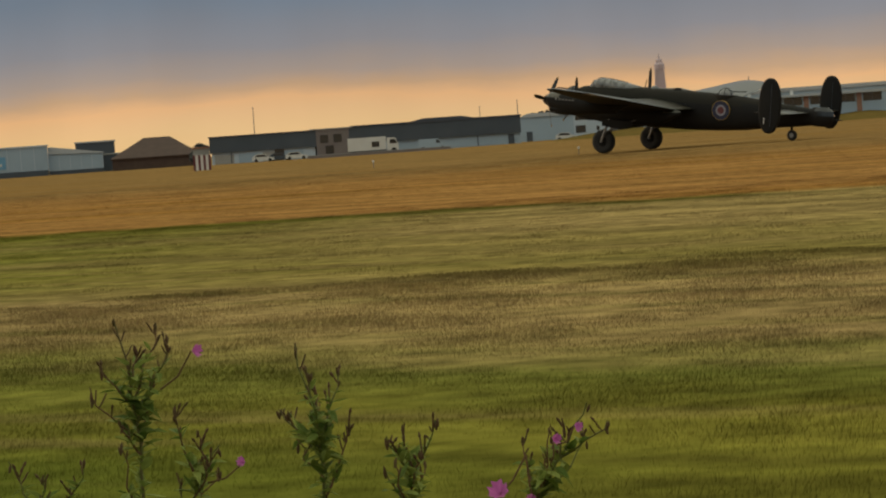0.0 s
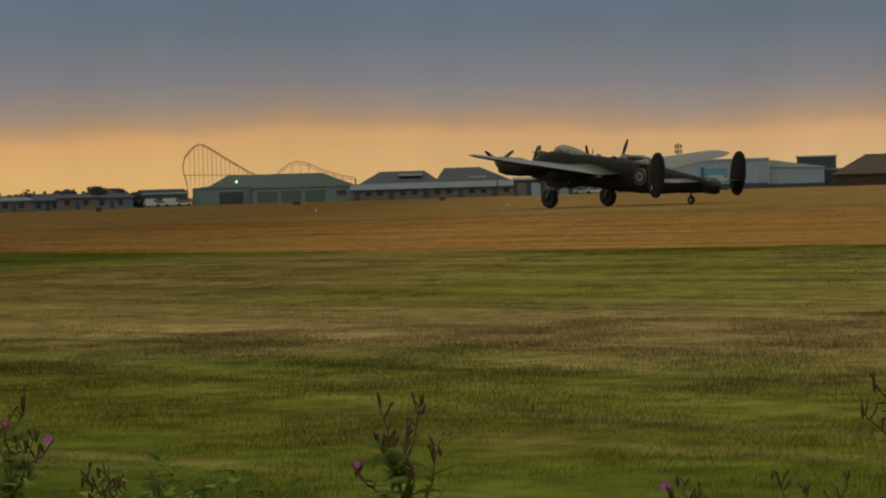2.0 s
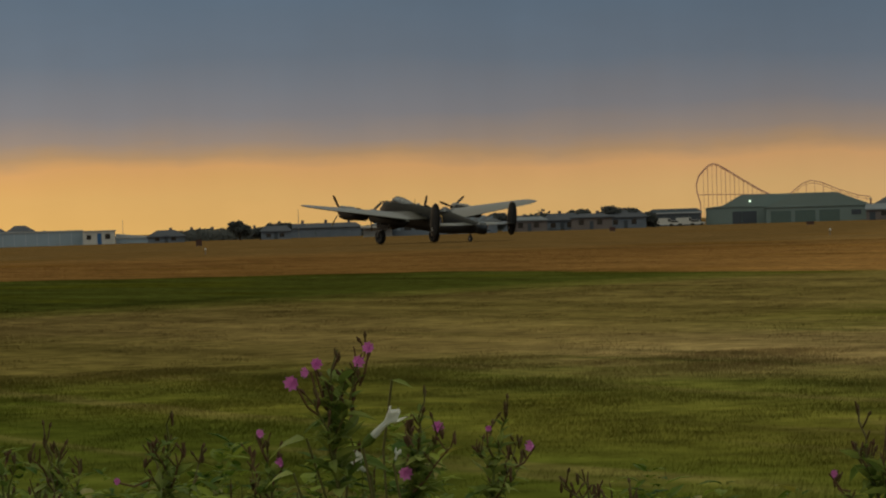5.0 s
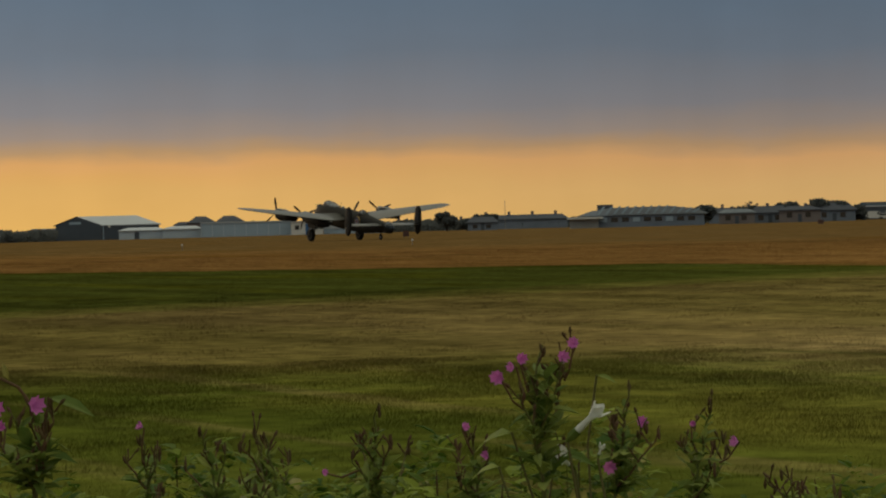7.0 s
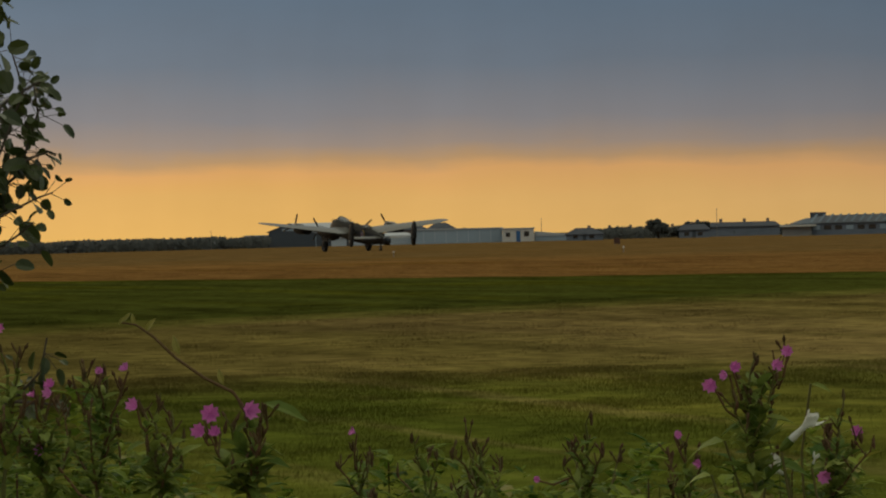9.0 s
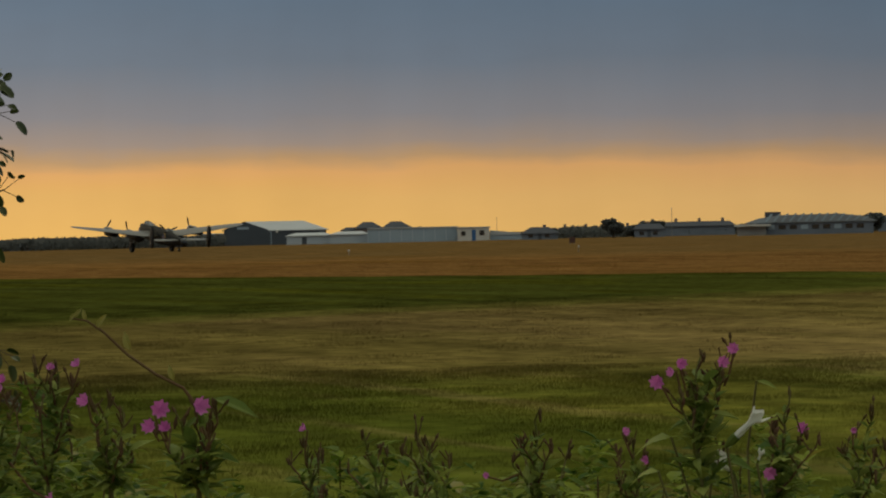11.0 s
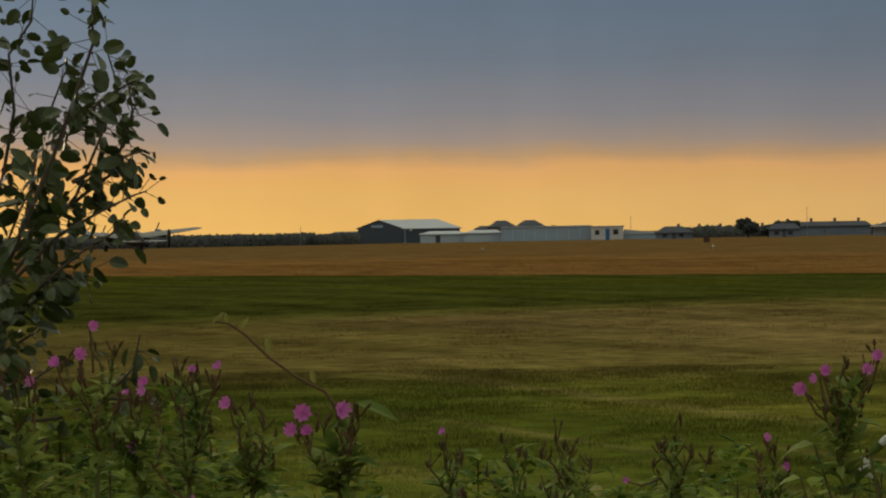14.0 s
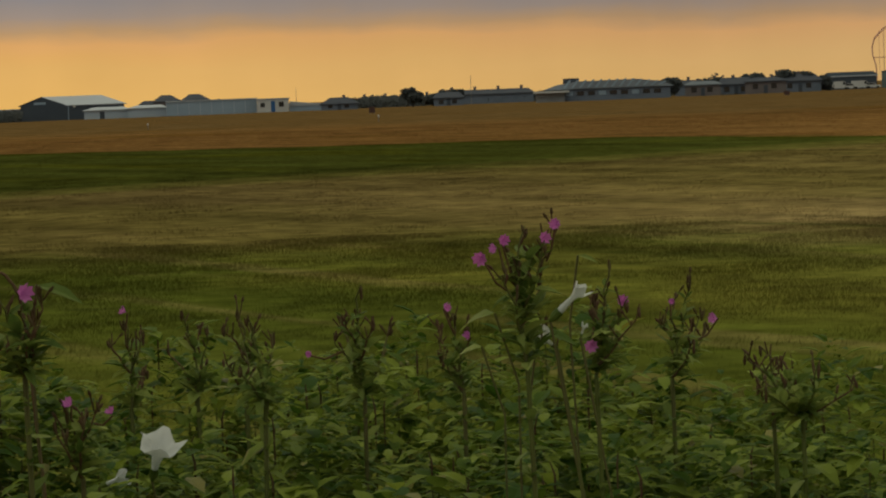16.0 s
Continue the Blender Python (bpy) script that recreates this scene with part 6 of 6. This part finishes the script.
    w([(-42.20, -3.2), (-42.6, -3.4), (-41.8, -3.5), (-43.0, -3.6)], (-42.1, -5.4), 4.3, 21, [(-42.20, -4.32, 0.011), (-41.02, -5.52, 0.012), (-42.0, -3.15, 0.011), (-42.35, -3.2, 0.009)], leafy=1.4)
    w([(-44.5, -2.6), (-44.2, -3.0), (-45.0, -2.8)], (-44.5, -5.2), 4.4, 22, [(-44.3, -2.9, 0.011)], leafy=1.4)
    w([(-34.6, -4.2), (-34.2, -4.5)], (-34.3, -6.0), 5.9, 23, leafy=0.8)
    w([(-33.20, -4.37), (-32.7, -4.7)], (-32.9, -6.2), 5.0, 24, leafy=1.2, dry=0.2)
    w([(-22.37, -5.4), (-22.0, -5.6)], (-22.2, -7.0), 5.0, 25, dry=1.0, leafy=0.4)
    w([(-37.02, -5.9), (-36.4, -6.0), (-36.8, -6.3)], (-36.8, -7.6), 4.6, 26, [(-37.02, -6.01, 0.012), (-36.16, -6.23, 0.01)], leafy=1.4)


def bindweed(az, el, r, s, tilt, label, wide=1.0, ragged=0.1):
    """A white trumpet flower with a green cup."""
    p = at_eye(az, el, r)
    ob = thing("bindweed_flower", Matrix.Translation(p) @ Matrix.Rotation(-radians(az), 4, "Z") @ Euler(tilt).to_matrix().to_4x4(), label, "flower", "bindweed flowers")
    rings = []
    for u, q in ((0.0, 0.09), (0.3, 0.13), (0.6, 0.22), (0.82, 0.42), (0.95, 0.66), (1.0, 0.8)):
        q *= wide if q > 0.2 else 1
        rings.append([(q * s * (1 + (0.07 * math.cos(5 * k * math.tau / 20) + ragged * math.sin(3 * k * math.tau / 20 + 1) if u > 0.8 else 0)) * math.cos(k * math.tau / 20), q * s * math.sin(k * math.tau / 20) * (1 + (0.07 * math.cos(5 * k * math.tau / 20) + ragged * math.sin(3 * k * math.tau / 20 + 1) if u > 0.8 else 0)), u * s * 1.5 - (0.12 * s * math.sin(2.5 * k * math.tau / 20) ** 2 if u > 0.9 else 0) - (ragged * 2.2 * s * math.sin(4 * k * math.tau / 20 + s * 99) if u > 0.8 else 0)) for k in range(20)])
    part("trumpet", loft(rings, cap=False), PETALWHITE, ob, "white trumpet petal", smooth=True)
    part("cup", tube([(0, 0, -0.25 * s), (0, 0, 0.0), (0, 0, 0.3 * s)], [0.05 * s, 0.16 * s, 0.17 * s], 8), LEAF, ob, "green cup")
    bm = bmesh.new()
    inv = ob.matrix_world.inverted()
    low = inv @ Vector((p.x + 0.05, p.y + 0.05, max(p.z - 0.7, 0.2)))
    tube([(0, 0, -0.2 * s), Vector((0, 0, -0.2 * s)).lerp(low, 0.4) + Vector((0.02, 0, 0)), low], 0.0022, 5, bm)
    part("stalk", bm, STEM, ob)


def build_bindweed():
    bindweed(-26.75, -4.62, 4.4, 0.046, (radians(8), radians(46), 0), "white bindweed trumpet flower climbing a willowherb", 0.42, 0.06)
    bindweed(-26.75, -5.25, 4.6, 0.026, (radians(25), radians(-50), 0), "white bindweed trumpet flower half open", 0.8, 0.16)
    bindweed(-26.2, -5.05, 4.4, 0.014, (radians(10), radians(20), 0), "small white bindweed flower bud", 0.5)
    bindweed(-35.33, -7.6, 4.9, 0.05, (radians(24), radians(14), 0), "large ragged white bindweed flower among leaves", 1.0, 0.11)
    bindweed(-36.4, -7.75, 4.9, 0.031, (radians(12), radians(68), 0), "white bindweed flower half hidden by leaves", 0.6, 0.1)
    bindweed(-6.8, -7.35, 5.0, 0.034, (radians(25), radians(-48), 0), "white bindweed flower at a plant's foot", 0.7, 0.06)
    bindweed(-5.1, -7.85, 5.0, 0.042, (radians(15), radians(38), 0), "white bindweed flower at a plant's foot", 0.6, 0.1)
    # arching stem with thin yellowing leaves
    pts = [(-37.9, -3.7), (-38.22, -3.26), (-38.8, -2.95), (-39.38, -2.52), (-39.85, -2.05), (-40.20, -1.8), (-40.5, -1.75)]
    o = at_eye(-37.6, -6, 4.4)
    o.z = ground_z(o.x, o.y)
    ob = thing("arching_bramble", Matrix.Translation(o), "arching brown bramble stem with yellowing leaves", "plant")
    line = [Vector((0, 0, -0.02)), Vector((0.02, 0.01, 0.8))] + [at_eye(a, e, 4.4) - o for a, e in pts]
    part("stem", tube(line, [0.004, 0.0032] + [0.0028 - 0.0002 * k for k in range(len(pts))], 6), DRYSTEM, ob)
    for k, (a, e, l) in enumerate(((-40.2, -1.8, 0.022), (-40.45, -1.74, 0.02), (-39.3, -2.45, 0.036), (-40.0, -1.95, 0.028), (-38.4, -3.1, 0.03), (-40.55, -1.8, 0.018))):
        bm = bmesh.new()
        add_leaf(bm, at_eye(a, e, 4.4) - o, Vector((0.7 if k % 2 else -0.5, 0, 0.9)), Vector((0, -1, 0.3)), l, l * 0.42)
        part("leaf", bm, YLEAF, ob)
    # broad bindweed leaves
    for k, (a, e, r, l, tx) in enumerate(((-28.0, -4.5, 4.5, 0.10, -1), (-37.6, -3.5, 4.2, 0.075, 1), (-27.1, -4.9, 4.6, 0.07, 1), (-26.2, -3.35, 4.6, 0.035, 1), (-28.3, -5.2, 4.7, 0.08, -1))):
        p = at_eye(a, e, r)
        ob2 = thing("bindweed_leaf", Matrix.Translation(p), "broad pointed green bindweed leaf on a stalk", "leaf", "bindweed leaves")
        bm = bmesh.new()
        add_leaf(bm, Vector((0, 0, 0)), Vector((tx, 0.2, -0.1)), Vector((0, -0.5, 1)), l, l * 0.36, droop=0.35)
        part("blade", bm, LEAF, ob2)
        part("stalk", tube([(0, 0, 0), (-0.03 * tx, 0.02, -0.12), (-0.02 * tx, 0.03, -0.5)], 0.002, 5), STEM, ob2)


def build_undergrowth():
    """Dense low herbs: leaves of many plants too mixed to tell apart."""
    R = random.Random(77)
    bm = bmesh.new()
    stems, yl, heads = bmesh.new(), bmesh.new(), bmesh.new()
    n = 0
    verts_leaf = 0
    while n < 62000:
        az = R.uniform(-52, -11)
        r = R.uniform(4.1, 6.6)
        # the bank of herbs is thickest to the west and thins out to the east
        cover = min(1, max(0.0, (-13 - az) / 9)) if az > -22 else 1
        if R.random() > cover * cover:
            continue
        n += 1
        if r < 4.45 + 0.4 * noise.noise((az * 0.5, 3, 0)):
            continue
        lump = 0.15 * noise.noise((az * 0.55, r * 1.3, 0)) + 0.15 * noise.noise((az * 1.7, r * 3, 5))
        top_el = -5.75 + (1.4 if az < -38 else 0) * min(1, (-38 - az) / 4) + (0 if az < -25 else -0.6)
        ztop = CH + 6.4 * math.tan(radians(top_el)) + lump - 0.06 * (6.4 - r)
        z = ztop - R.random() ** 1.5 * 0.4
        a = radians(az)
        p = Vector((r * math.sin(a), r * math.cos(a), max(z, 0.05)))
        b = R.uniform(0, math.tau)
        d = Vector((math.cos(b), math.sin(b), R.uniform(-0.2, 0.9)))
        s = 0.018 + 0.06 * R.random() ** 1.6
        add_leaf(yl if R.random() < 0.025 else bm, p, d, Vector((0, 0, 1)), s, s * R.uniform(0.35, 0.7), droop=R.uniform(0.1, 0.6))
        if n % 110 == 0:
            tube([p - Vector((0, 0, 0.06)), p + Vector((0, 0, 0.03)), p + Vector((R.uniform(-0.01, 0.01), 0, R.uniform(0.045, 0.06)))], [0.0014, 0.003, 0.001], 4, heads)
        if n % 70 == 0:
            tube([(p.x + R.uniform(-0.03, 0.03), p.y, 0), p - Vector((0, 0, 0.03))], [0.004, 0.0018], 4, stems)
    ob = new("undergrowth", mesh_from(bm, "undergrowth", HERBLEAF))
    tagged(ob, "dense green undergrowth of mixed hedge-bank herbs", "undergrowth", kind="stuff")
    ob = new("undergrowth_stems", mesh_from(stems, "undergrowth_stems", STEM))
    tagged(ob, "thin tangled stems of the undergrowth", "undergrowth", kind="stuff")
    ob = new("yellow_leaves", mesh_from(yl, "yellow_leaves", YLEAF))
    tagged(ob, "scattered yellowing leaves in the undergrowth", "undergrowth", kind="stuff")
    # dry seed heads among it
    ob = new("dry_seed_heads", mesh_from(heads, "dry_seed_heads", POD))
    tagged(ob, "small brown seed heads over the undergrowth", "undergrowth", kind="stuff")


def build_shrub():
    r = 6.2
    foot = at_eye(-46.2, -6, r)
    o = Vector((foot.x, foot.y, ground_z(foot.x, foot.y)))
    ob = thing("leafy_shrub", Matrix.Translation(o), "tall leafy shrub with round dark green leaves", "shrub")
    R = random.Random(31)
    leaders = [
        [(-46.2, -9), (-45.99, -5.65), (-45.47, -2.77), (-45.09, -1.03), (-44.48, 0.36), (-43.87, 1.75), (-43.38, 3.03), (-43.01, 4.07), (-43.01, 4.77), (-42.95, 5.6)],
        [(-45.21, -1.26), (-44.38, -0.23), (-43.42, 0.92), (-42.81, 2.32), (-42.50, 3.13), (-42.72, 3.89)],
        [(-44.48, 0.12), (-43.43, 0.81), (-42.66, 1.38), (-42.41, 2.08), (-42.22, 2.66), (-42.3, 3.3)],
        [(-44.73, -0.80), (-43.79, 0.11), (-42.97, 0.56), (-42.26, 0.90), (-41.95, 1.0)],
        [(-44.99, -1.73), (-44.04, -0.82), (-43.33, -0.25), (-42.74, 0.09), (-42.35, 0.4)],
        [(-45.64, -0.08), (-44.92, 1.30), (-44.66, 2.70), (-44.75, 3.86), (-44.27, 4.55), (-44.20, 5.5)]]
    side_limbs = [
        [(-45.69, -2.18), (-44.75, -1.50), (-43.93, -1.06), (-43.2, -0.65)],
        [(-44.48, 0.36), (-44.21, 1.87), (-43.97, 2.57), (-43.60, 3.50)],
        [(-45.8, -3.2), (-45.0, -2.3), (-44.3, -1.9), (-43.8, -1.6)],
        [(-45.4, -1.5), (-45.0, -0.4), (-44.6, 0.6), (-44.3, 1.2)],
        [(-46.0, -1.8), (-45.8, 0.5), (-45.6, 2.2), (-45.4, 3.6), (-45.3, 5.0)],
        [(-46.1, -3.5), (-46.6, -1.0), (-46.9, 1.5), (-46.8, 3.5)]]
    sprays = [
        [(-43.5, 1.2), (-42.9, 1.5), (-42.3, 1.75), (-42.0, 1.85)],
        [(-43.2, 2.6), (-42.8, 2.95), (-42.35, 3.2), (-42.05, 3.35)],
        [(-44.0, 2.0), (-43.3, 2.3), (-42.7, 2.2)],
        [(-45.9, -4.2), (-45.1, -3.4), (-44.4, -2.9), (-43.9, -2.6)],
        [(-45.4, -3.8), (-43.9, -3.7), (-42.9, -3.3), (-42.3, -2.7), (-42.15, -2.0)],
        [(-42.9, -3.3), (-42.3, -3.35), (-41.9, -3.4)]]
    bm = bmesh.new()
    for li, limb in enumerate(leaders + side_limbs + sprays):
        off = R.uniform(-0.25, 0.25)
        pts = [at_eye(a + 0.06, e, r + (off if i else off * 0.3)) - o for i, (a, e) in enumerate(limb)]
        if li == 0:
            pts[0] = Vector((0, 0, -0.05))
        n = len(pts)
        r0 = 0.009 if li == 0 else 0.005
        part("branch", tube(pts, [r0 + (0.0018 - r0) * i / (n - 1) for i in range(n)], 6), BARK, ob)
        # twigs and leaves
        dense = 1.15 if max(e for a, e in limb) < 0.2 else 1.0
        dense = 0.75 if li > 15 else dense
        for i in range(1 if li == 0 else 0, n - 1):
            a, b = pts[i], pts[i + 1]
            seg = (b - a).length
            for k in range(max(3, int(seg / 0.0085 * dense))):
                u = R.random()
                p = a.lerp(b, u)
                if p.z < 0.95 + 0.3 * R.random():
                    continue
                d = Vector((R.gauss(0.3, 0.6), R.gauss(0, 0.5), R.gauss(0.0, 0.5))).normalized()
                l = R.uniform(0.008, 0.07)
                q = p + d * l
                tube([p, q], [0.0011, 0.0009], 3, bm)
                s = R.uniform(0.024, 0.06) * (0.75 if i >= n - 3 else 1.0)
                LEAVES.append((q, (d + Vector((0, 0, R.uniform(-0.7, 0.1)))).normalized(), Vector((R.gauss(0, 0.7), R.gauss(0, 0.5), R.uniform(0.1, 1))).normalized(), s))
    part("twig_work", bm, BARK, ob)["kind"] = "stuff"
    R.shuffle(LEAVES)
    for q, d, nrm, s in LEAVES[:290]:
        b2 = bmesh.new()
        add_round_leaf(b2, Vector((0, 0, 0)), d, nrm, s)
        part("leaf", b2, SHRUBLEAF, ob).location = q
    bm = bmesh.new()
    for q, d, nrm, s in LEAVES[290:]:
        add_round_leaf(bm, q, d, nrm, s)
    rest = part("leaf_mass", bm, SHRUBLEAF, ob)
    rest["kind"] = "stuff"


LEAVES = []
build_undergrowth()
build_herbs()
build_bindweed()
build_shrub()


# ---- what moves ----
def motions():
    walk(bomber, BOMBER_ROWS)
    for k, (hub, side) in enumerate(PROPS):
        base = hub.matrix_basis.copy()
        walk(hub, [(i * 0.1, base @ Matrix.Rotation(radians(40 * k + 73 * i), 4, "X")) for i in range(161)])
    for wh, r, at in WHEELS[:2]:
        rows, turn, last = [], 0.0, bomber_place(0)
        for i in range(0, 481):
            p = bomber_place(i / 30)
            turn += math.hypot(p[0] - last[0], p[1] - last[1]) / r
            last = p
            rows.append((i / 30, Matrix.Translation(at) @ Matrix.Rotation(turn, 4, "Y")))
        walk(wh, rows)
    wh, r, at = WHEELS[2]
    walk(wh, [(i / 30, Matrix.Translation(at) @ Matrix.Rotation(radians(80 * i), 4, "Y")) for i in range(481)])


motions()
